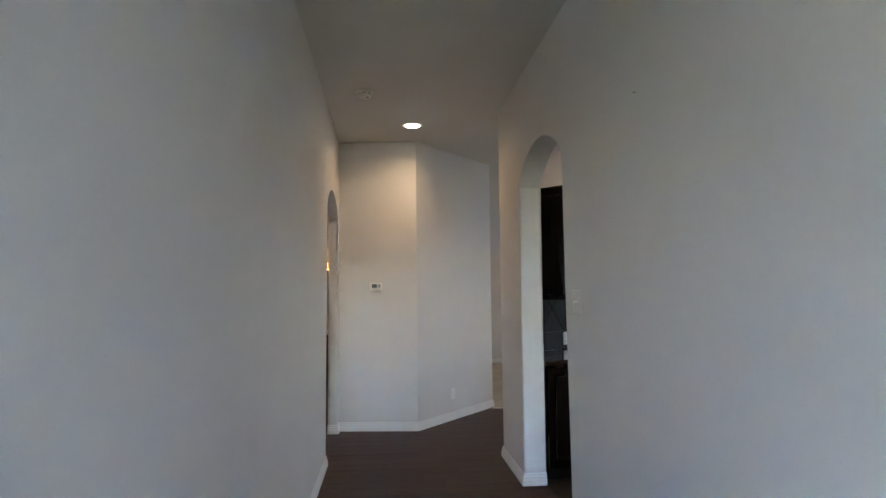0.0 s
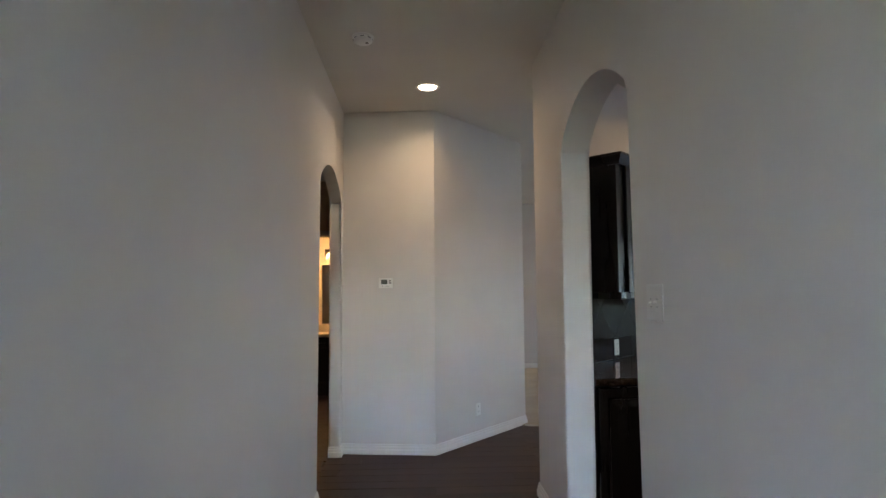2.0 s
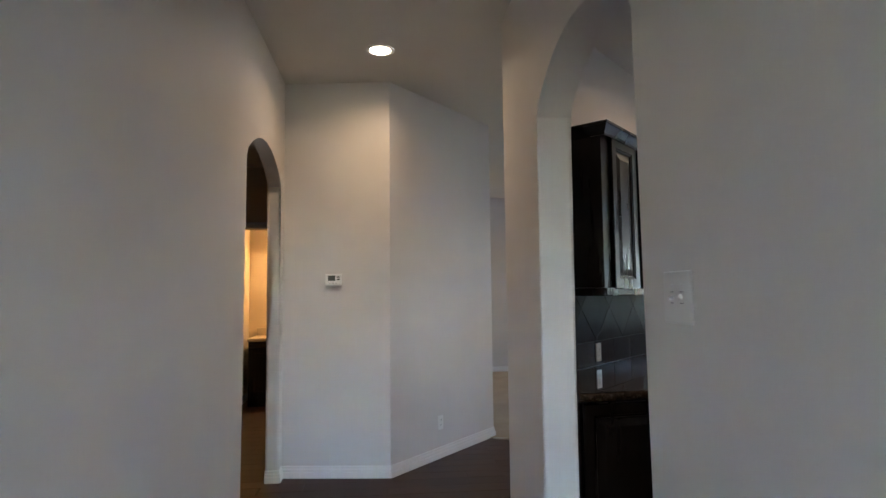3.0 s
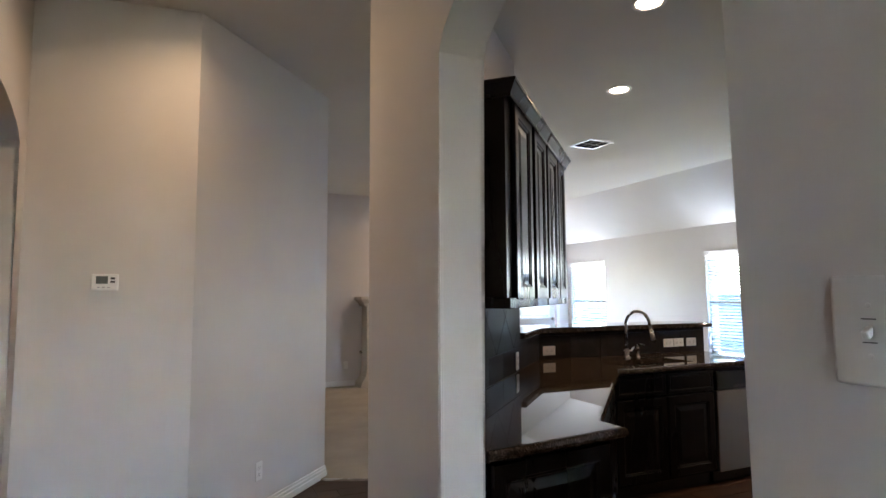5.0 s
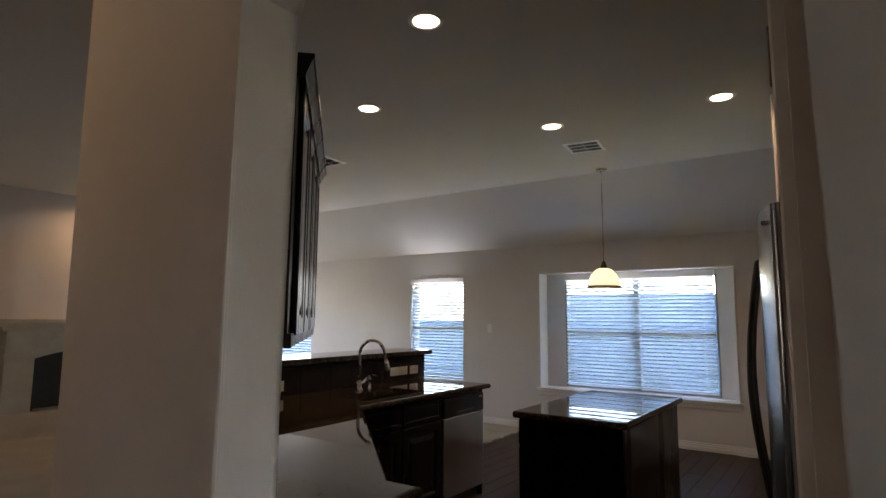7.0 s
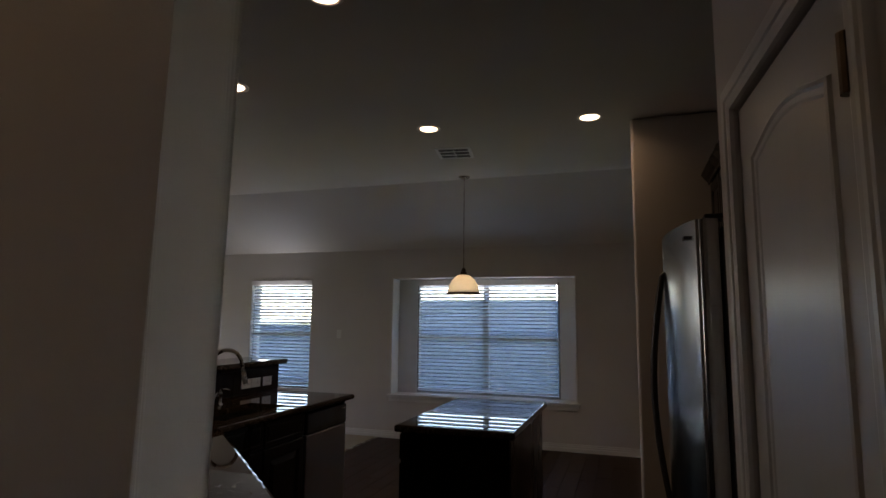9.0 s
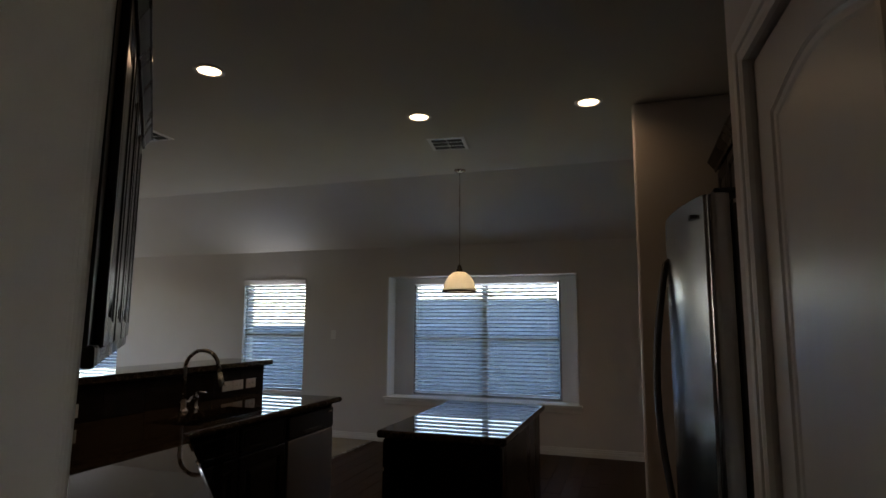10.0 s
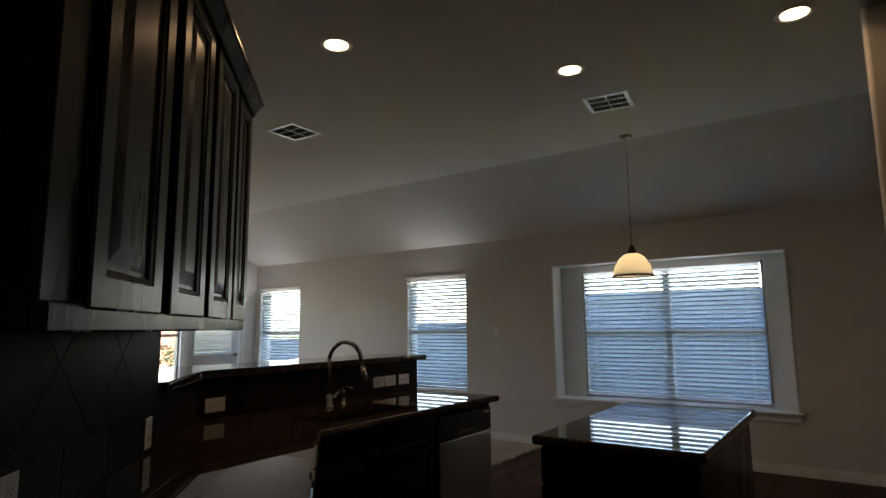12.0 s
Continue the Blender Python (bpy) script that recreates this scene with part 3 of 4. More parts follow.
def rows_of_tiles(s0, s1, bands, m, parent, lift, wide=0.30):
    for r, (z0, z1) in enumerate(bands):
        s = s0 - (wide / 2 if r % 2 else 0)
        while s < s1:
            a, b_ = max(s, s0) + 0.002, min(s + wide, s1) - 0.002
            if b_ - a > 0.02:
                tile_at([(a, z0), (b_, z0), (b_, z1), (a, z1)], m, parent, lift)
            s += wide


rows_of_tiles(0.005, DIAG_LEN, [(0.907, 1.062)], DIAG, splash, 0.004)
rows_of_tiles(DIAG_LEN, DIAG_LEN + 0.66, [(0.907, 1.088), (1.092, 1.113)], DIAG, bar_wall, 0.0)
STRAIGHT = pose(0, 6.63, 0)
rows_of_tiles(3.158, 4.95, [(0.907, 1.088), (1.092, 1.113)], STRAIGHT, bar_wall, 0.0)
tile_at([(0.004, 0.01), (0.156, 0.01), (0.156, 1.113), (0.004, 1.113)], pose(4.95, 6.63, 0, 0, 0, 90), bar_wall, 0.0)
side = 0.30 * math.sqrt(2)
for i in range(-1, 6):
    for j in range(0, 3):
        cx, cz, r = i * side + (side / 2 if j % 2 else 0), 1.066 + j * side / 2, side / 2 - 0.003
        poly = clip([(cx - r, cz), (cx, cz - r), (cx + r, cz), (cx, cz + r)], 0.005, DIAG_LEN - 0.002, 1.066, 1.398)
        if poly:
            tile_at(poly, DIAG, splash, 0.004)

NOSE = [(0.0, 0.865), (0.010, 0.867), (0.017, 0.874), (0.020, 0.885), (0.017, 0.896), (0.010, 0.903), (0.0, 0.905)]
counter = thing("countertop", pose(0, 0, 0), "dark polished granite countertop with an undermount sink cutout", "countertop")
slab = join(prism([(1.506, 4.475), (2.135, 4.555), (2.13, 4.69), (3.275, 5.88), (3.45, 5.88), (3.45, 6.00), (3.45, 6.30), (3.45, 6.622), (3.152, 6.622), (1.506, 4.976)], 0.865, 0.905), bx(3.45, 4.13, 5.88, 6.00, 0.865, 0.905), bx(3.45, 4.13, 6.30, 6.622, 0.865, 0.905), prism([(4.13, 5.88), (4.85, 5.88), (4.85, 6.622), (4.13, 6.622), (4.13, 6.30), (4.13, 6.00)], 0.865, 0.905))
bmesh.ops.remove_doubles(slab, verts=slab.verts[:], dist=1e-4)
inner = [f for f in slab.faces if abs(f.normal.x) > 0.9 and (abs(f.calc_center_median().x - 3.45) < 1e-3 or abs(f.calc_center_median().x - 4.13) < 1e-3) and not 6.0 < f.calc_center_median().y < 6.3]
bmesh.ops.delete(slab, geom=inner, context="FACES_ONLY")
part("slab", slab, GRANITE, counter)
part("front_edge", sweep([(4.85, 6.62), (4.85, 5.88), (3.275, 5.88), (2.13, 4.69), (2.135, 4.555), (1.506, 4.475)], NOSE), GRANITE, counter, "rounded granite edge")
bar_top = mesh_ob("bar_top", prism([(2.712, 6.122), (3.13, 6.575), (5.012, 6.575), (5.012, 7.02), (2.96, 7.02), (2.40, 6.45)], 1.115, 1.155, 0.012, 3), GRANITE)
tagged(bar_top, "raised dark granite bar top on the tiled half wall", "bar top")


def basin(x0, x1, y0, y1):
    return join(bx(x0, x1, y0, y1, 0.69, 0.695), bx(x0 - 0.004, x0, y0, y1, 0.69, 0.866), bx(x1, x1 + 0.004, y0, y1, 0.69, 0.866), bx(x0 - 0.004, x1 + 0.004, y0 - 0.004, y0, 0.69, 0.866), bx(x0 - 0.004, x1 + 0.004, y1, y1 + 0.004, 0.69, 0.866))


sink = thing("sink", pose(0, 0, 0), "double-bowl stainless undermount kitchen sink", "sink")
for x0, x1 in ((3.452, 3.77), (3.80, 4.128)):
    bowl = part("bowl", basin(x0, x1, 6.004, 6.296), STEEL, sink)
    part("drain", moved(lathe([(0.045, 0), (0.045, 0.004), (0.03, 0.003), (0.004, 0.002)], 20), Matrix.Translation(((x0 + x1) / 2, 6.15, 0.6955))), NICKEL, bowl, "", True)

fc = thing("faucet", pose(3.85, 6.42, 0.905), "brushed nickel gooseneck faucet with pull-down spray head", "faucet")
part("base", lathe([(0.030, 0), (0.030, 0.008), (0.022, 0.016), (0.020, 0.07), (0.016, 0.075)], 24), NICKEL, fc, "", True)
arc = [(0, 0, 0.07), (0, 0, 0.20)] + [(0.03 * (1 - math.cos(a)) * 0.9 + 0.0, -0.105 * (1 - math.cos(a)), 0.26 + 0.115 * math.sin(a)) for a in [math.pi * i / 14 for i in range(13)]]
arc += [(0.058, -0.215, 0.235)]
part("spout", tube(arc, 0.0125, 14), NICKEL, fc, "", True)
part("spray_head", tube([(0.058, -0.2145, 0.238), (0.062, -0.226, 0.185), (0.064, -0.233, 0.155)], [0.014, 0.017, 0.015], 14), NICKEL, fc, "", True)
lever = part("handle", tube([(0.018, 0, 0.05), (0.05, 0, 0.055), (0.085, 0.0, 0.09)], [0.011, 0.008, 0.006], 10), NICKEL, fc, "", True)
soap = thing("soap_dispenser", pose(3.985, 6.44, 0.905), "brushed nickel pump soap dispenser on the counter", "soap dispenser")
part("body", lathe([(0.020, 0), (0.020, 0.006), (0.013, 0.010), (0.013, 0.06), (0.016, 0.065), (0.016, 0.08), (0.006, 0.084), (0.006, 0.10)], 18), NICKEL, soap, "", True)
part("nozzle", tube([(0, 0, 0.098), (0.0, -0.03, 0.104), (0, -0.075, 0.10)], 0.0055, 8), NICKEL, soap, "", True)


# ---- cabinets ----
def nested(w, h, loops):
    """A raised-panel front: rectangles inset by loops' first number, at depth -y of the second."""
    b = bmesh.new()
    rings = []
    for o, d in loops:
        rings.append([b.verts.new(p) for p in ((o, -d, o), (w - o, -d, o), (w - o, -d, h - o), (o, -d, h - o))])
    for a, c in zip(rings, rings[1:]):
        for i in range(4):
            b.faces.new((a[i], a[(i + 1) % 4], c[(i + 1) % 4], c[i]))
    b.faces.new(rings[-1])
    b.faces.new(list(reversed(rings[0])))
    return fix(b)


RAISED = [(0, 0), (0, 0.016), (0.004, 0.020), (0.054, 0.020), (0.058, 0.016), (0.066, 0.014), (0.070, 0.008), (0.078, 0.008), (0.112, 0.017), (0.116, 0.017)]
DRAWER = [(0, 0), (0, 0.016), (0.004, 0.020), (0.022, 0.020), (0.028, 0.016), (0.036, 0.019)]


def front(name, w, h, m, parent, loops=RAISED):
    return part(name, moved(nested(w, h, loops), m), ESPRESSO, parent)


def wall_cabinet(m, w, d, h, doors, label, group):
    """Body with its back at y = 0, fronts facing -y, standing on z = 0."""
    c = thing("wall_cabinet", m, label, "cabinet", group)
    part("body", bx(0.0005, w - 0.0005, -d, 0, 0, h, 0.002, 1), ESPRESSO, c)
    dw = (w - 0.02 - 0.012 * (doors - 1)) / doors
    for i in range(doors):
        front("door", dw, h - 0.03, Matrix.Translation((0.01 + i * (dw + 0.012), -d, 0.012)), c)
    return c


UD = 0.33
for s0, w, spans in ((0.046, 0.844, ((0.107, 0.346), (0.517, 0.307))), (0.890, 0.649, ((0.029, 0.322), (0.385, 0.252)))):
    wc = thing("wall_cabinet", DIAG @ Matrix.Translation((s0, -0.004, 1.40)), "espresso wall cabinet with two tall raised-panel doors", "cabinet", "diagonal wall cabinets")
    part("body", bx(0.0005, w - 0.0005, -UD, 0, 0, 0.85, 0.002, 1), ESPRESSO, wc)
    for x0, dw in spans:
        front("door", dw, 0.845, Matrix.Translation((x0, -UD, -0.008)), wc)
crown_path = [(0.046, 0.0), (0.046, -UD - 0.026), (1.532, -UD - 0.026), (1.532, 0.0)]
CROWN = [(0.0, 2.222), (-0.006, 2.222), (-0.008, 2.238), (-0.018, 2.256), (-0.028, 2.276), (-0.034, 2.278), (-0.034, 2.292), (0.0, 2.292)]
tagged(mesh_ob("crown_moulding", fix(moved(join(sweep(crown_path, CROWN), bx(0.046, 1.532, -UD - 0.026, -0.005, 2.2505, 2.28)), DIAG)), ESPRESSO), "espresso crown moulding on top of the wall cabinets", "moulding")
RAIL = [(0.020, 1.399), (0.0, 1.399), (-0.003, 1.395), (-0.003, 1.360), (0.0, 1.356), (0.016, 1.356), (0.020, 1.360)]
light_rail = thing("light_rail", Matrix.Identity(4), "espresso light rail under the wall cabinets", "moulding")
for rail_name, run in (("end_strip", [(0.050, -0.005), (0.050, -UD + 0.007)]), ("front_strip", [(0.047, -UD - 0.014), (0.8895, -UD - 0.014)]), ("front_strip", [(0.8905, -UD - 0.014), (1.537, -UD - 0.014)]), ("end_strip", [(1.534, -UD + 0.007), (1.534, -0.005)])):
    part(rail_name, fix(moved(sweep(run, RAIL), DIAG)), ESPRESSO, light_rail)

base = thing("base_cabinet", pose(0, 0, 0), "espresso diagonal base cabinet under the granite counter", "cabinet")
part("body", prism([(1.51, 4.51), (2.10, 4.585), (2.105, 4.715), (3.285, 5.94), (3.285, 6.60), (3.145, 6.60), (1.51, 4.965)], 0.10, 0.864), ESPRESSO, base)
part("toe_kick", prism([(1.51, 4.58), (2.03, 4.65), (2.03, 4.75), (3.24, 6.0), (3.20, 6.60), (3.145, 6.60), (1.51, 4.965)], 0.0, 0.10), BLACKP, base)
dv = Vector((3.285 - 2.105, 5.94 - 4.715))
fm = Matrix.Translation((2.105, 4.715, 0)) @ Matrix.Rotation(math.atan2(dv.y, dv.x), 4, "Z")
for k in range(3):
    front("drawer_front", 0.53, 0.15, fm @ Matrix.Translation((0.03 + k * 0.555, 0, 0.70)), base, DRAWER)
    front("door", 0.53, 0.56, fm @ Matrix.Translation((0.03 + k * 0.555, 0, 0.12)), base)
front("end_panel", 0.56, 0.74, Matrix.Translation((1.53, 4.512, 0.11)) @ Matrix.Rotation(math.atan2(0.075, 0.59), 4, "Z"), base)

sb = thing("base_cabinet", pose(3.29, 6.60, 0), "espresso sink base cabinet with false drawer fronts", "cabinet")
part("body", bx(0, 0.955, -0.66, 0, 0.10, 0.685), ESPRESSO, sb)
part("apron", bx(0, 0.955, -0.66, -0.61, 0.685, 0.864), ESPRESSO, sb)
part("toe_kick", bx(0, 0.955, -0.60, -0.1, 0.0, 0.10), BLACKP, sb)
for k in range(2):
    front("false_drawer", 0.455, 0.15, Matrix.Translation((0.015 + k * 0.47, -0.66, 0.70)), sb, DRAWER)
    front("door", 0.455, 0.56, Matrix.Translation((0.015 + k * 0.47, -0.66, 0.12)), sb)
ep = thing("cabinet_end_panel", pose(4.846, 5.94, 0), "espresso end panel beside the dishwasher", "panel")
part("panel", bx(0, 0.018, 0, 0.66, 0.0, 0.864, 0.002, 1), ESPRESSO, ep)

dwr = thing("dishwasher", pose(4.25, 6.58, 0), "built-in dishwasher with stainless door and black control strip", "dishwasher")
part("tub", bx(0.003, 0.592, -0.62, 0, 0.09, 0.860), DARKSTEEL, dwr)
part("door", bx(0.004, 0.590, -0.665, -0.621, 0.095, 0.685, 0.006, 3), SATIN, dwr, "stainless steel door")
cp = part("control_panel", bx(0.004, 0.590, -0.668, -0.621, 0.690, 0.835, 0.010, 3), BLACKP, dwr, "glossy black control panel")
part("handle_recess", bx(0.18, 0.42, -0.672, -0.667, 0.70, 0.725, 0.002, 1), DARKSTEEL, cp)
part("badge", bx(0.50, 0.56, -0.6705, -0.6675, 0.80, 0.812), NICKEL, cp)
part("kick_plate", bx(0.004, 0.590, -0.60, -0.56, 0.005, 0.088), BLACKP, dwr)

isl = thing("kitchen_island", pose(3.695, 4.350, 0), "espresso kitchen island with a polished granite top", "kitchen island")
IW, ID = 1.29, 0.685
part("body", bx(0.035, IW - 0.035, 0.035, ID - 0.035, 0.10, 0.864), ESPRESSO, isl)
part("toe_kick", bx(0.08, IW - 0.08, 0.08, ID - 0.08, 0, 0.10), BLACKP, isl)
part("granite_top", prism([(0, 0), (IW, 0), (IW, ID), (0, ID)], 0.865, 0.905, 0.014, 4), GRANITE, isl, "polished dark granite top")
part("end_panel", moved(bx(0, ID - 0.08, -0.004, 0, 0.11, 0.85, 0.001, 1), Matrix.Translation((0.035, ID - 0.04, 0)) @ Matrix.Rotation(math.radians(-90), 4, "Z")), ESPRESSO, isl)
for k in range(3):
    w = (IW - 0.09) / 3 - 0.012
    front("drawer_front", w, 0.14, Matrix.Translation((IW - 0.045 - k * (w + 0.012), ID - 0.035, 0.71)) @ Matrix.Rotation(math.pi, 4, "Z"), isl, DRAWER)
    front("door", w, 0.57, Matrix.Translation((IW - 0.045 - k * (w + 0.012), ID - 0.035, 0.12)) @ Matrix.Rotation(math.pi, 4, "Z"), isl)
part("side_panel", bx(0.05, IW - 0.05, 0.031, 0.035, 0.11, 0.85, 0.001, 1), ESPRESSO, isl)

# ---- fridge and the cabinets over it ----
fr = thing("refrigerator", pose(2.65, 2.88, 0), "stainless french-door refrigerator with bowed handles", "refrigerator")
FW = 0.91


def bowed(x0, x1, z0, z1, n=28):
    f = lambda x: 0.66 + 0.085 * (1 - ((x - FW / 2) / (FW / 2)) ** 2)
    xs = [x0 + (x1 - x0) * i / n for i in range(n + 1)]
    r, turn = 0.022, [0.26 * k for k in range(7)]
    right = [(x1 - r + r * math.cos(a), f(x1) - r + r * math.sin(a)) for a in turn] if x1 > FW - 0.01 else [(x1, f(x1))]
    left = [(x0 + r - r * math.sin(a), f(x0) - r + r * math.cos(a)) for a in turn] if x0 < 0.01 else [(x0, f(x0))]
    mid = [(x, f(x)) for x in reversed(xs[1:-1])]
    return prism([(x0, 0.598), (x1, 0.598)] + right + mid + left, z0, z1, 0.003, 1)


part("body", bx(0, FW, 0, 0.595, 0.02, 1.795, 0.006), DARKSTEEL, fr, "dark grey painted side")
dl = part("door", bowed(0.002, FW / 2 - 0.003, 0.70, 1.825), STEEL, fr, "bowed stainless steel door")
dr = part("door", bowed(FW / 2 + 0.003, FW - 0.002, 0.70, 1.825), STEEL, fr, "bowed stainless steel door")
fz = part("freezer_drawer", bowed(0.002, FW - 0.002, 0.09, 0.692), STEEL, fr, "bowed stainless freezer drawer")
part("base_grille", bx(0.01, FW - 0.01, 0.57, 0.62, 0.0, 0.085), BLACKP, fr)
for side_, dd in ((-1, dl), (1, dr)):
    seam = FW / 2 + side_ * 0.035
    pts = [(seam, 0.735, 0.79), (seam, 0.752, 0.80)] + [(seam + side_ * 0.012 * math.sin(math.pi * i / 14), 0.755 + 0.042 * math.sin(math.pi * i / 14), 0.81 + 0.85 * i / 14) for i in range(1, 14)] + [(seam, 0.752, 1.67), (seam, 0.735, 1.68)]
    part("handle", tube(pts, 0.0115, 10), DARKSTEEL, dd, "dark bowed metal handle", True)
part("handle", tube([(0.12, 0.69, 0.62), (0.13, 0.74, 0.62), (FW / 2, 0.79, 0.62), (FW - 0.13, 0.74, 0.62), (FW - 0.12, 0.69, 0.62)], 0.0135, 10), NICKEL, fz, "metal drawer handle", True)
part("hinge_cover", bx(0.005, 0.10, 0.50, 0.640, 1.8255, 1.840, 0.004), BLACKP, fr)
part("badge", bx(0.07, 0.12, 0.682, 0.700, 1.765, 1.777), DARKSTEEL, dl)
for k, (x0, w) in enumerate(((2.53, 0.93), (3.46, 0.80), (4.26, 0.80))):
    wall_cabinet(pose(x0 + w, 2.842, 1.93 if k == 0 else 1.40, 0, 0, 180), w, 0.31, 0.57 if k == 0 else 1.10, 2, "espresso wall cabinet over the fridge recess" if k == 0 else "espresso wall cabinet beside the fridge recess", "south wall cabinets")
tagged(mesh_ob("crown_moulding", fix(join(sweep([(5.06, 3.178), (2.53, 3.178)], [(-o, z + 0.25) for o, z in [(0.0, 2.235), (0.008, 2.235), (0.012, 2.255), (0.030, 2.275), (0.045, 2.30), (0.052, 2.302), (0.052, 2.315), (0, 2.315)]]), bx(2.53, 5.06, 2.85, 3.178, 2.501, 2.55))), ESPRESSO), "espresso crown moulding along the south cabinets", "moulding")


# ---- outlets, switches, thermostat, smoke alarm ----
def outlet(m, label, flat=False):
    """Wall plate: x across, z up, room side -y."""
    t = m @ (pose(0, 0, 0, 0, 90, 0) if flat else Matrix.Identity(4))
    o = thing("outlet", t, label, "outlet", "outlets")
    plate = part("plate", bx(-0.036, 0.036, -0.006, 0, -0.058, 0.058, 0.003, 2), WHITEP, o)
    for z in (-0.021, 0.021):
        r = part("receptacle", moved(lathe([(0.017, 0), (0.017, 0.0025), (0.016, 0.003)], 16), Matrix.Translation((0, -0.0055, z)) @ pose(0, 0, 0, 90)), WHITEP, o)
        part("slot", join(bx(-0.0075, -0.0055, -0.0095, -0.0084, z - 0.002, z + 0.007), bx(0.0055, 0.0075, -0.0095, -0.0084, z - 0.002, z + 0.007), bx(-0.002, 0.002, -0.0095, -0.0084, z - 0.010, z - 0.006)), INK, r)
    return o


def on_diag(s, z):
    return DIAG @ Matrix.Translation((s, -0.0105, z))


outlet(on_diag(0.652, 0.990), "white outlet on the slate backsplash")
outlet(DIAG @ Matrix.Translation((1.56, -0.0105, 0.978)), "white outlet on the tiled bar wall")
outlet(pose(3.245, 6.6235, 0.972), "white sideways outlet on the tiled bar wall", True)
for x in (4.51, 4.632, 4.785):
    outlet(pose(x, 6.6235, 0.985), "white sideways outlet beside the sink", True)
kd = Vector((KINK2[0] - KINK1[0], KINK2[1] - KINK1[1])).normalized()
ka = math.degrees(math.atan2(kd.y, kd.x))
outlet(pose(1.065, 6.265 + (1.065 - 0.643) * kd.y / kd.x, 0.29, 0, 0, ka), "white outlet on the angled wall")

sw = thing("light_switch", pose(HR, 3.252, 1.364, 0, 0, -90), "white double toggle light switch plate on the wall", "light switch")
part("plate", bx(0, 0.132, -0.007, 0, -0.065, 0.065, 0.004, 3), PLATE, sw)
for x, tilt in ((0.043, 28), (0.089, -28)):
    tg = part("toggle", moved(bx(-0.004, 0.004, -0.012, 0.004, -0.005, 0.005, 0.0015, 2), Matrix.Translation((x, -0.006, 0)) @ pose(0, 0, 0, tilt)), WHITEP, sw)
    part("toggle_frame", join(bx(x - 0.008, x + 0.008, -0.0078, -0.0069, 0.013, 0.0145), bx(x - 0.008, x + 0.008, -0.0078, -0.0069, -0.0145, -0.013)), INK, sw)
    for z in (0.03, -0.03):
        part("screw", moved(lathe([(0.003, 0), (0.003, 0.001), (0.002, 0.0015)], 10), pose(x, -0.0068, z, 90)), PLATE, sw)
wallsw = thing("light_switch", pose(WX, 7.54, 1.31, 0, 0, -90), "small white switch plate between the windows", "light switch")
part("plate", bx(0, 0.07, -0.006, 0, -0.057, 0.057, 0.003), WHITEP, wallsw)
part("toggle", bx(0.031, 0.039, -0.016, -0.005, -0.006, 0.006, 0.002), WHITEP, wallsw)

fa = math.degrees(math.atan2(KINK1[1] - KINK0[1], KINK1[0] - KINK0[0]))
th = thing("thermostat", pose(0.150, 6.265 + (0.643 - 0.150) * 0.105 / 0.823, 1.492, 0, 0, fa), "white wall thermostat with a grey display", "thermostat")
part("housing", bx(0, 0.125, -0.026, 0, -0.045, 0.042, 0.006, 3), WHITEP, th)
part("display", bx(0.022, 0.078, -0.0275, -0.0255, -0.010, 0.030), SCREEN, th, "grey liquid crystal display")
for z in (0.018, 0.0):
    part("button", bx(0.090, 0.112, -0.0285, -0.0255, z - 0.005, z + 0.006, 0.001, 1), DARKSTEEL, th)
part("lower_flap", bx(0.006, 0.119, -0.0275, -0.0255, -0.040, -0.018, 0.001, 1), WHITEP, th)
for k in range(3):
    part("mark", bx(0.03 + k * 0.024, 0.042 + k * 0.024, -0.0285, -0.0272, -0.030, -0.027), INK, th)

sm = thing("smoke_alarm", pose(0.15, 4.785, H, 180), "round white smoke alarm on the ceiling", "smoke alarm")
part("base", lathe([(0.068, 0), (0.068, 0.010), (0.064, 0.012)], 36), WHITEP, sm, "", True)
part("cover", lathe([(0.062, 0.012), (0.060, 0.030), (0.050, 0.038), (0.030, 0.040), (0.003, 0.041)], 36), WHITEP, sm, "", True)
for k in range(8):
    part("vent_slot", moved(bx(0.0575, 0.0625, -0.012, 0.012, 0.019, 0.023), pose(0, 0, 0, 0, 0, 45 * k)), INK, sm)
part("test_button", moved(lathe([(0.011, 0), (0.011, 0.003), (0.009, 0.004)], 16), Matrix.Translation((0.025, 0, 0.039))), DARKSTEEL, sm)
nail = tagged(mesh_ob("nail", moved(lathe([(0.0012, 0), (0.0012, 0.008), (0.003, 0.009), (0.0025, 0.011)], 10), pose(HR, 2.40, 2.222, 0, -90, 0)), BRONZE), "small dark nail standing out of the hall wall", "nail")


# ---- ceiling fixtures ----
def can_light(x, y, watts, label="recessed ceiling light with white trim, switched on"):
    c = thing("recessed_light", pose(x, y, H, 180), label, "ceiling light", "recessed lights")
    part("trim_ring", lathe([(0.098, 0.0), (0.098, 0.003), (0.092, 0.007), (0.078, 0.008), (0.071, 0.003), (0.071, 0.0)], 40), TRIM, c, "", True)
    part("lens", lathe([(0.071, 0.0005), (0.071, 0.002), (0.05, 0.004), (0.002, 0.005)], 40), LENS, c, "glowing frosted lens", True)
    area_lamp("recessed_light_glow", pose(x, y, H - 0.012), 0.13, 0.13, watts, WARM, 150, True)
    return c


can_light(0.578, 5.676, HALL_W)
for x, y in ((2.93, 5.13), (3.725, 6.27), (4.89, 5.275), (4.975, 4.0)):
    can_light(x, y, CAN_W)
can_light(4.15, 11.2, FIRE_W, "recessed ceiling light over the fireplace")


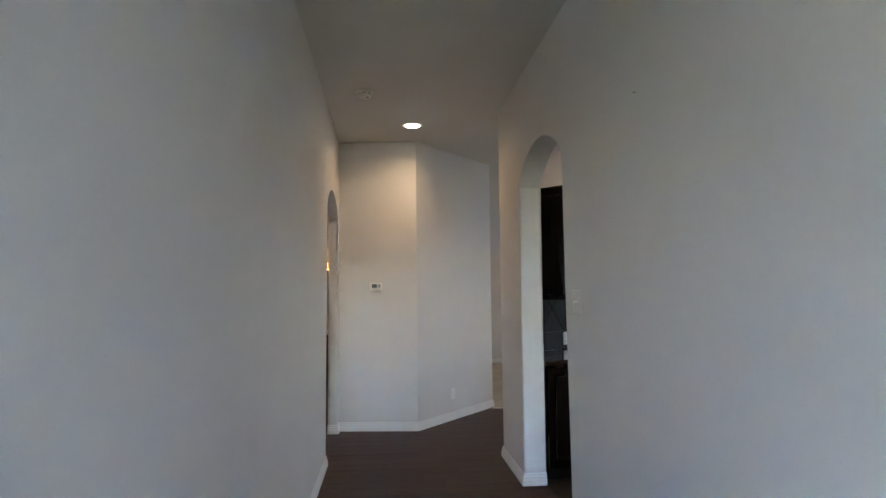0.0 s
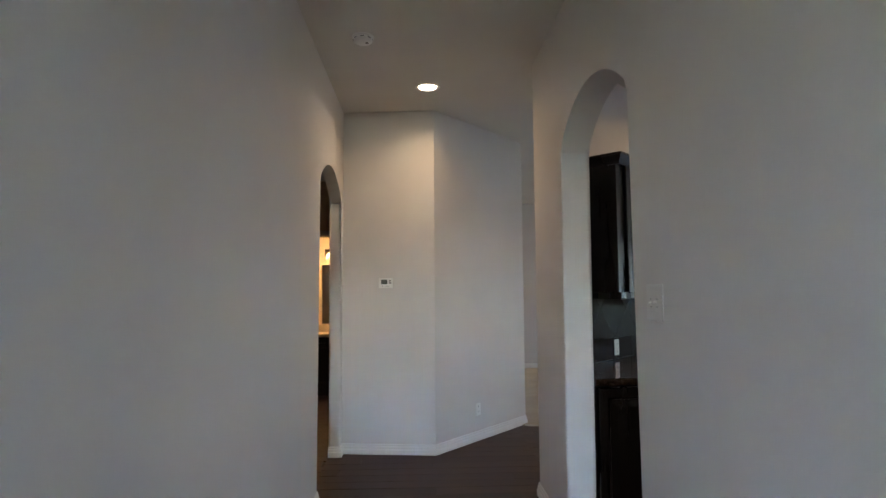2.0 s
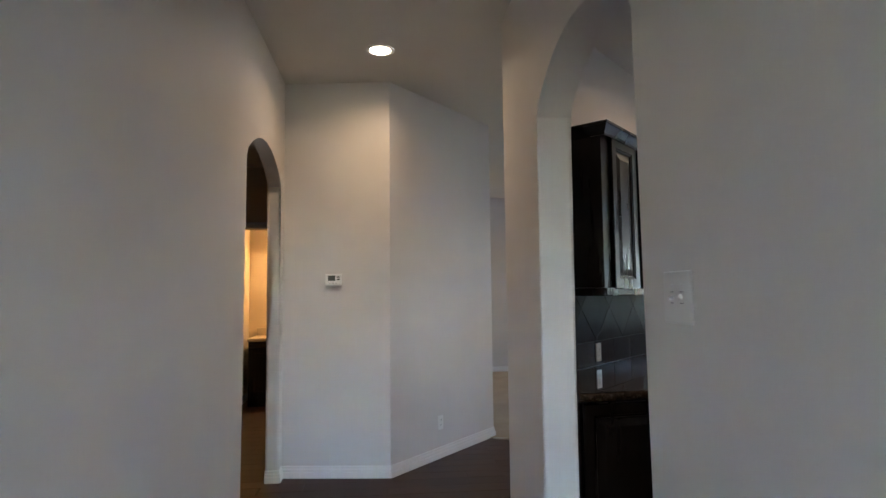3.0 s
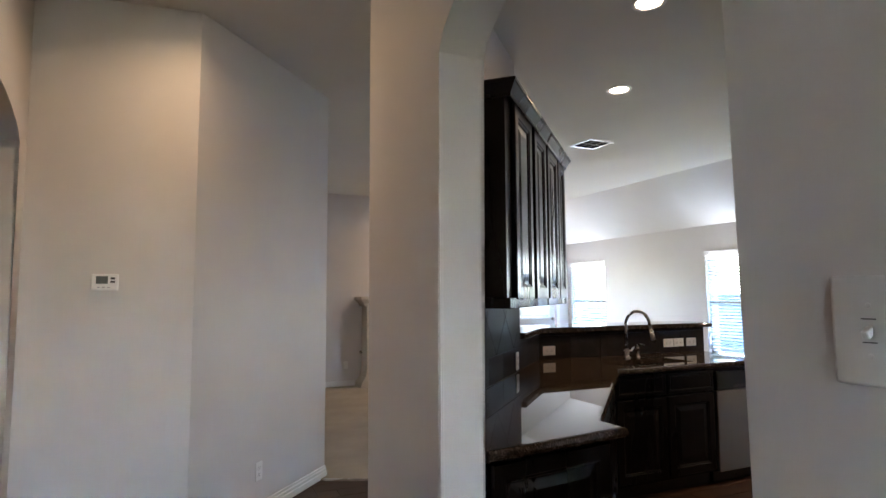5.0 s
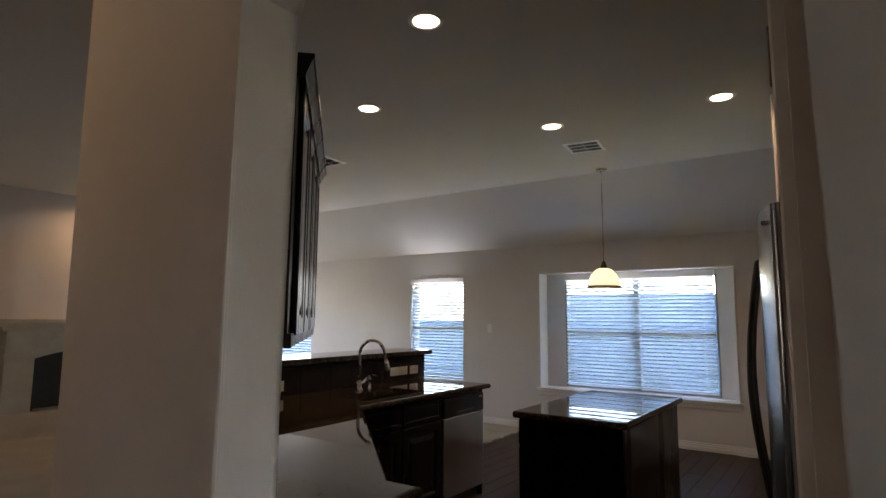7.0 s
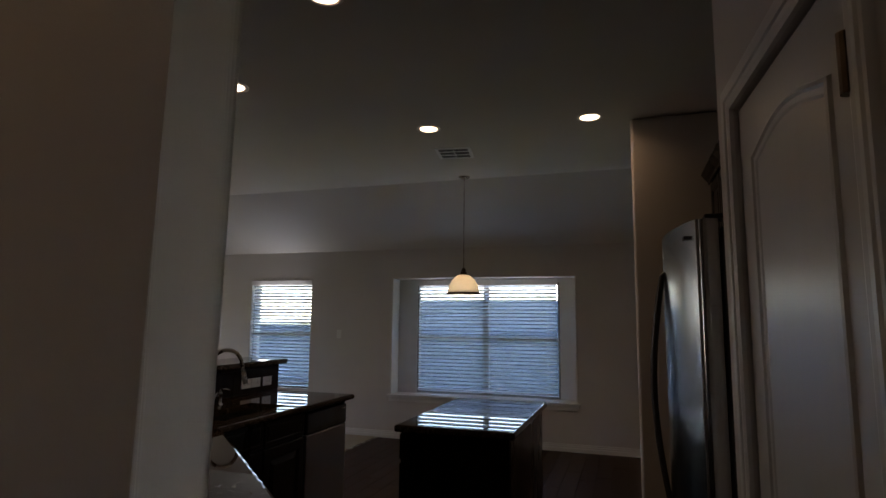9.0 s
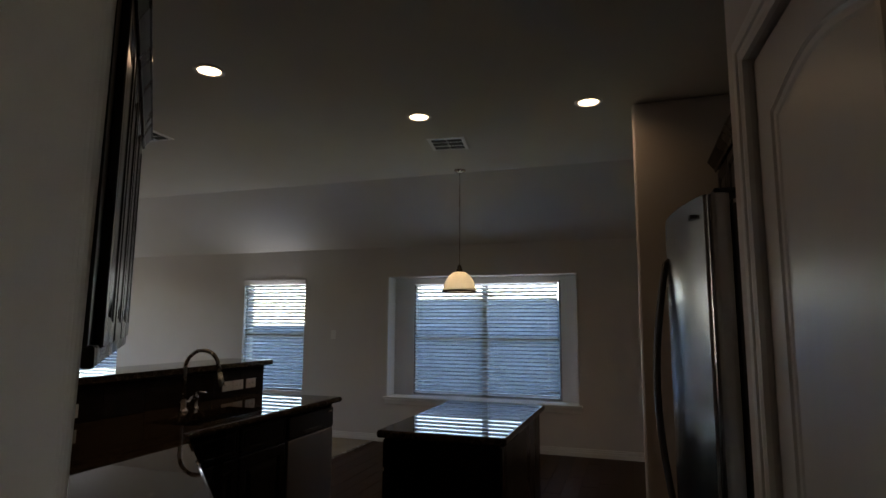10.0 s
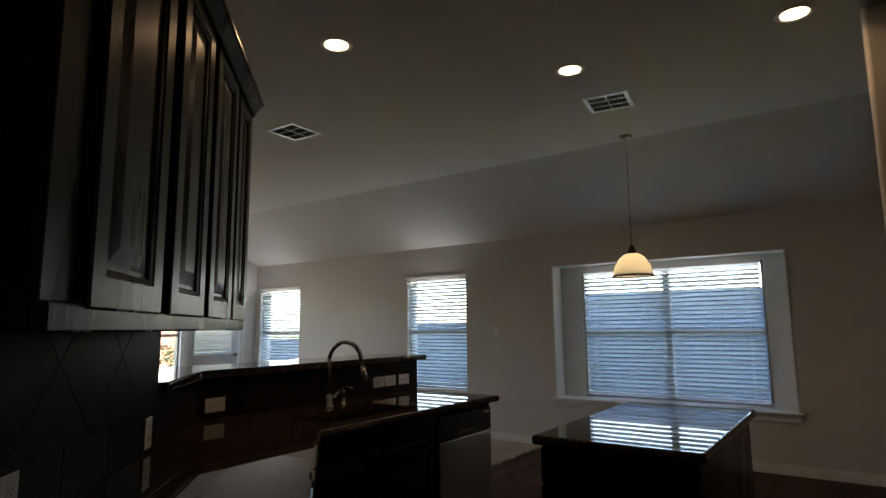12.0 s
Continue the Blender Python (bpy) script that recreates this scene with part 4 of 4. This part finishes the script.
def vent(x, y, turn):
    v = thing("ceiling_vent", pose(x, y, H, 180, 0, turn), "white ceiling air register with dark louvres", "air vent", "ceiling vents")
    s = 0.165
    part("backing", bx(-s + 0.02, s - 0.02, -s + 0.02, s - 0.02, 0.0005, 0.002), INK, v)
    part("frame", moved(sweep([(-s, -s), (s, -s), (s, s), (-s, s)], [(0, 0), (0.001, 0.007), (0.003, 0.008), (0.029, 0.008), (0.030, 0.007), (0.030, 0)], True), Matrix.Identity(4)), VENTW, v)
    for o in (-0.05, 0.05):
        part("divider", bx(o - 0.007, o + 0.007, -s + 0.026, s - 0.026, 0.002, 0.0075), VENTW, v)
    part("divider", bx(-s + 0.026, s - 0.026, -0.006, 0.006, 0.0021, 0.0077), VENTW, v)
    me = mesh_of("louvre", bx(-s + 0.026, s - 0.026, -0.006, 0.006, -0.0006, 0.0006), DARKSTEEL)
    for i in range(11):
        piece("louvre", me, v, pose(0, -0.125 + i * 0.025, 0.0055, 62 if i < 5 else -62))
    return v


vent(5.587, 5.26, 8)
vent(4.585, 7.68, 2)

pn = thing("pendant_light", pose(6.46, 5.412, 0), "hanging pendant lamp with a cream alabaster glass bowl", "pendant light")
part("canopy", moved(lathe([(0.062, 0), (0.062, 0.008), (0.045, 0.020), (0.012, 0.028)], 32), pose(0, 0, H, 180)), NICKEL, pn, "", True)
part("stem", tube([(0, 0, H - 0.02), (0, 0, 2.04)], 0.0055, 8), NICKEL, pn)
part("socket_cap", lathe([(0.034, 1.985), (0.036, 2.0), (0.026, 2.02), (0.020, 2.045), (0.008, 2.06)], 24), BRONZE, pn, "dark bronze cap", True)
outer = [(0.036, 1.985), (0.07, 1.975), (0.115, 1.935), (0.148, 1.88), (0.165, 1.82), (0.17, 1.79)]
sh = part("shade", lathe(outer + [(0.165, 1.79), (0.160, 1.82), (0.143, 1.878), (0.111, 1.930), (0.068, 1.969), (0.034, 1.979)], 40, False), ALABASTER, pn, "cream alabaster glass bowl", True)
part("rim", lathe([(0.166, 1.795), (0.176, 1.795), (0.180, 1.786), (0.176, 1.778), (0.164, 1.780)], 40, False), BRONZE, sh, "dark bronze rim", True)
part("bulb", moved(lathe([(0.004, -0.04), (0.026, -0.025), (0.032, 0.0), (0.022, 0.03), (0.014, 0.05)], 18), Matrix.Translation((0, 0, 1.90))), BULB, pn, "", True)
pl = bpy.data.lights.new("pendant_glow", "POINT")
pl.energy, pl.color, pl.shadow_soft_size = 0.085, (1.0, 0.88, 0.68), 0.03
new("pendant_glow", pl).matrix_world = pose(6.46, 5.412, 1.83)

fan = thing("ceiling_fan", pose(4.32, 9.25, 0), "dark ceiling fan hanging in the living room, at rest", "ceiling fan")
part("canopy", moved(lathe([(0.07, 0), (0.065, 0.03), (0.02, 0.06)], 24), pose(0, 0, H, 180)), BRONZE, fan, "", True)
part("rod", tube([(0, 0, H - 0.05), (0, 0, 2.48)], 0.012, 10), BRONZE, fan)
part("motor", lathe([(0.05, 2.30), (0.11, 2.33), (0.125, 2.40), (0.10, 2.46), (0.03, 2.49)], 28), BRONZE, fan, "", True)
for k in range(5):
    bm_ = moved(prism([(0.14, -0.045), (0.30, -0.062), (0.70, -0.07), (0.74, -0.05), (0.74, 0.05), (0.70, 0.07), (0.30, 0.062), (0.14, 0.045)], -0.004, 0.004, 0.002, 1), pose(0, 0, 2.36, 0, 0, -31 + 72 * k) @ pose(0, 0, 0, 12))
    part("blade", bm_, ESPRESSO, fan, "dark wooden blade")
part("pull_chain", tube([(0.06, 0, 2.31), (0.06, 0, 2.05)], 0.002, 5), NICKEL, fan)

# ---- fireplace ----
fp = thing("fireplace", pose(4.15, 11.75, 0), "cream cast-stone fireplace surround with mantel and black firebox", "fireplace")
arch = [(x - 4.15, z) for x, z in arch_points(3.52, 4.78, 0.93, 0.10, 12)]
part("surround", moved(join(upright(prism([(-0.94, 0.30), (-0.63, 0.30)] + arch + [(0.63, 0.30), (0.94, 0.30), (0.94, 1.26), (-0.94, 1.26)], -0.30, -0.001)), upright(prism([(-1.05, 0.0), (-1.03, 0.07), (-0.97, 0.17), (-0.94, 0.30), (0.94, 0.30), (0.97, 0.17), (1.03, 0.07), (1.05, 0.0)], -0.34, -0.001))), Matrix.Identity(4)), STONE, fp)
for x0, x1 in ((-0.955, -0.62), (0.62, 0.955)):
    part("band", bx(x0, x1, -0.315, -0.299, 0.955, 1.0, 0.006), STONE, fp)
part("mantel", moved(sweep([(0.97, -0.001), (0.97, -0.31), (-0.97, -0.31), (-0.97, -0.001)][::-1], [(0.0, 1.26), (-0.02, 1.26), (-0.03, 1.30), (-0.06, 1.33), (-0.085, 1.36), (-0.095, 1.362), (-0.095, 1.405), (0.0, 1.405)]), Matrix.Identity(4)), STONE, fp, "moulded stone mantel shelf")
part("mantel_top", bx(-0.99, 0.99, -0.33, -0.001, 1.262, 1.402), STONE, fp)
part("firebox", join(bx(-0.63, 0.63, -0.03, -0.002, 0.301, 1.04), bx(-0.632, -0.60, -0.28, -0.03, 0.301, 1.0), bx(0.60, 0.632, -0.28, -0.03, 0.301, 1.0)), SOOT, fp, "black firebox")
part("screen_frame", moved(upright(join(prism([(-0.62, 0.305), (-0.59, 0.305), (-0.59, 0.94), (-0.62, 0.94)], -0.24, -0.22), prism([(-0.015, 0.305), (0.015, 0.305), (0.015, 1.02), (-0.015, 1.02)], -0.24, -0.22), prism([(0.59, 0.305), (0.62, 0.305), (0.62, 0.94), (0.59, 0.94)], -0.24, -0.22))), Matrix.Identity(4)), SOOT, fp)
gk = thing("gas_valve", pose(3.20, 11.75, 0.52), "small chrome gas key valve beside the fireplace", "gas valve")
part("plate", moved(lathe([(0.030, 0), (0.028, 0.006), (0.010, 0.008)], 20), pose(0, 0, 0, 90)), NICKEL, gk, "", True)
part("key", tube([(0, -0.006, 0), (0, -0.05, 0), (0.03, -0.052, 0.0)], 0.006, 8), BRONZE, gk)
bk = thing("outlet", pose(2.95, 11.75, 0.33), "white outlet beside the fireplace", "outlet", "outlets")
part("plate", bx(-0.036, 0.036, -0.006, 0, -0.058, 0.058, 0.003), WHITEP, bk)

# ---- bathroom seen through the small arch ----
vn = thing("vanity", pose(-1.10, 9.75, 0), "dark bathroom vanity with a cream top", "vanity")
part("body", bx(0, 1.5, -0.53, 0, 0.0, 0.80), ESPRESSO, vn)
for k in range(3):
    front("door", 0.47, 0.60, Matrix.Translation((0.02 + k * 0.49, -0.53, 0.12)), vn)
part("top", bx(-0.01, 1.51, -0.56, 0, 0.80, 0.84, 0.008), STONE, vn, "cream cultured marble top")
part("backsplash", bx(-0.01, 1.51, -0.02, -0.001, 0.84, 0.94, 0.004), STONE, vn)
mr = thing("mirror", pose(-0.93, 9.75, 0.96), "frameless wall mirror over the vanity", "mirror")
mirror_mat = surface("mirror_silver", (0.85, 0.85, 0.85), (0.87, 0.87, 0.87), 0.03, 1.0, rvar=0.005, bump_s=0.0)
part("glass", bx(0, 1.3, -0.006, -0.001, 0, 0.86), mirror_mat, mr)
vl = thing("vanity_light", pose(-0.80, 9.75, 2.0), "brushed nickel vanity light with a glowing glass shade", "wall light")
part("back_plate", bx(-0.09, 0.55, -0.02, 0, -0.055, 0.055, 0.006), NICKEL, vl)
for k in range(3):
    arm = part("arm", tube([(0.0 + k * 0.23, -0.02, 0), (k * 0.23, -0.10, 0.0), (k * 0.23, -0.12, -0.02)], 0.008, 8), NICKEL, vl)
    part("shade", moved(lathe([(0.025, 0), (0.045, -0.03), (0.055, -0.10), (0.052, -0.10), (0.042, -0.03), (0.022, -0.003)], 20, False), Matrix.Translation((k * 0.23, -0.12, -0.01))), ALABASTER, arm, "frosted glass shade", True)
    part("bulb", moved(lathe([(0.004, -0.04), (0.022, -0.025), (0.028, 0.0), (0.012, 0.03)], 14), Matrix.Translation((k * 0.23, -0.12, -0.06))), BULB, arm, "", True)
bl_ = bpy.data.lights.new("vanity_glow", "POINT")
bl_.energy, bl_.color, bl_.shadow_soft_size = BATH_W, (1.0, 0.52, 0.17), 0.06
new("vanity_glow", bl_).matrix_world = pose(-0.57, 9.55, 1.86)

# ---- outside ----
fence = thing("fence", pose(10.3, 0, 0), "weathered wooden privacy fence coloured as in blue shade, stepping down behind the house", "fence")
me = mesh_of("board", prism([(-0.0693, -2.3), (0.0693, -2.3), (0.0693, -0.012), (0.06, 0), (-0.06, 0), (-0.0693, -0.012)], -0.009, 0.009), FENCE_SHADED)
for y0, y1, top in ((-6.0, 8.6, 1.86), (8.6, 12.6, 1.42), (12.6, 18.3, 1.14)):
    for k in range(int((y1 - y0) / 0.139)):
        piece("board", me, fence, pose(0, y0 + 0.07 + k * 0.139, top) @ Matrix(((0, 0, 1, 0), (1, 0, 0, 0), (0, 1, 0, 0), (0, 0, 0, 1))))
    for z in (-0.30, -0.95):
        part("rail", bx(0.012, 0.05, y0, y1, top + z, top + z + 0.09), FENCE_SHADED, fence)

def shrub(m, r, h, seed):
    s = thing("shrub", m, "leafy green shrub by the patio window", "shrub", "shrubs")
    rnd = random.Random(seed)
    stems = []
    for k in range(7):
        a = 6.283 * k / 7
        stems.append(tube([(0, 0, 0), (0.3 * r * math.cos(a), 0.3 * r * math.sin(a), h * 0.4), (0.7 * r * math.cos(a), 0.7 * r * math.sin(a), h * 0.8)], [0.015, 0.010, 0.005], 5))
    part("stem", join(*stems), FENCE_SHADED, s)
    vs, fs = [], []
    for k in range(900):
        a, q, t = rnd.uniform(0, 6.283), rnd.random() ** 0.5, rnd.random()
        rad = r * q * (0.55 + 0.6 * math.sin(math.pi * (0.15 + 0.8 * t))) * rnd.uniform(0.8, 1.15)
        c = Vector((rad * math.cos(a), rad * math.sin(a), h * (0.12 + 0.95 * t)))
        u = Vector((rnd.uniform(-1, 1), rnd.uniform(-1, 1), rnd.uniform(-0.6, 0.6))).normalized() * rnd.uniform(0.035, 0.06)
        w = u.cross(Vector((rnd.uniform(-1, 1), rnd.uniform(-1, 1), rnd.uniform(-1, 1)))).normalized() * 0.02
        i = len(vs)
        vs += [tuple(c - u), tuple(c + w), tuple(c + u), tuple(c - w)]
        fs.append((i, i + 1, i + 2, i + 3))
    lm = bpy.data.meshes.new("leaves")
    lm.from_pydata(vs, [], fs)
    lm.materials.append(LEAF)
    lv = new("leaves", lm)
    lv.parent = s
    return s


shrub(pose(7.3, 14.4, -0.2), 0.6, 1.2, 3)
shrub(pose(8.5, 15.4, -0.2), 0.7, 1.35, 5)
bw = thing("brick_garden_wall", pose(5.0, 17.0, -0.2), "red brick garden wall beyond the patio", "garden wall")
part("wall", bx(0, 4.4, 0, 0.25, 0, 2.0), BRICK, bw)

# ---- planks, last ----
pm = mesh_of("plank", bx(-0.4485, 0.4485, -0.0735, 0.0735, -0.006, 0.0), PLANK)
rnd = random.Random(11)
hidden = []


def lay(x0, x1, y0, y1, near):
    """Rows of planks along x, the end ones cut at the walls."""
    y, row = y0 + 0.075, 0
    while y < y1:
        x = x0 + 0.45 - [0.0, 0.6, 0.3, 0.75][row % 4]
        while x - 0.45 < x1:
            a, b_ = max(x - 0.4485, x0), min(x + 0.4485, x1)
            if b_ - a > 0.03:
                if near(x, y):
                    me = pm if b_ - a > 0.89 else mesh_of("plank", bx(a - x, b_ - x, -0.0735, 0.0735, -0.006, 0.0), PLANK)
                    piece("plank", me, floor, pose(x, y, rnd.uniform(-0.0006, 0.0)))
                else:
                    hidden.append((a, b_, y))
            x += 0.9
        y, row = y + 0.15, row + 1


lay(HL - 0.10, KX, -2.5, 7.40, lambda x, y: y > 2.6)
lay(KX + 0.001, 1.949, 5.25, 7.30, lambda x, y: True)
lay(1.95, WX, 2.9, 6.95, lambda x, y: y > 3.5 and not (x < 3.0 and y > 5.4))
lay(-1.8, HL - 0.10, 4.5, 9.7, lambda x, y: y < 8.0 and x > -1.4)
rest = [bx(a, b_, y - 0.0735, y + 0.0735, -0.006, -0.0003) for a, b_, y in hidden]
ro = part("plank_field", join(*rest), PLANK, floor)
tagged(ro, "", "", "", "stuff")
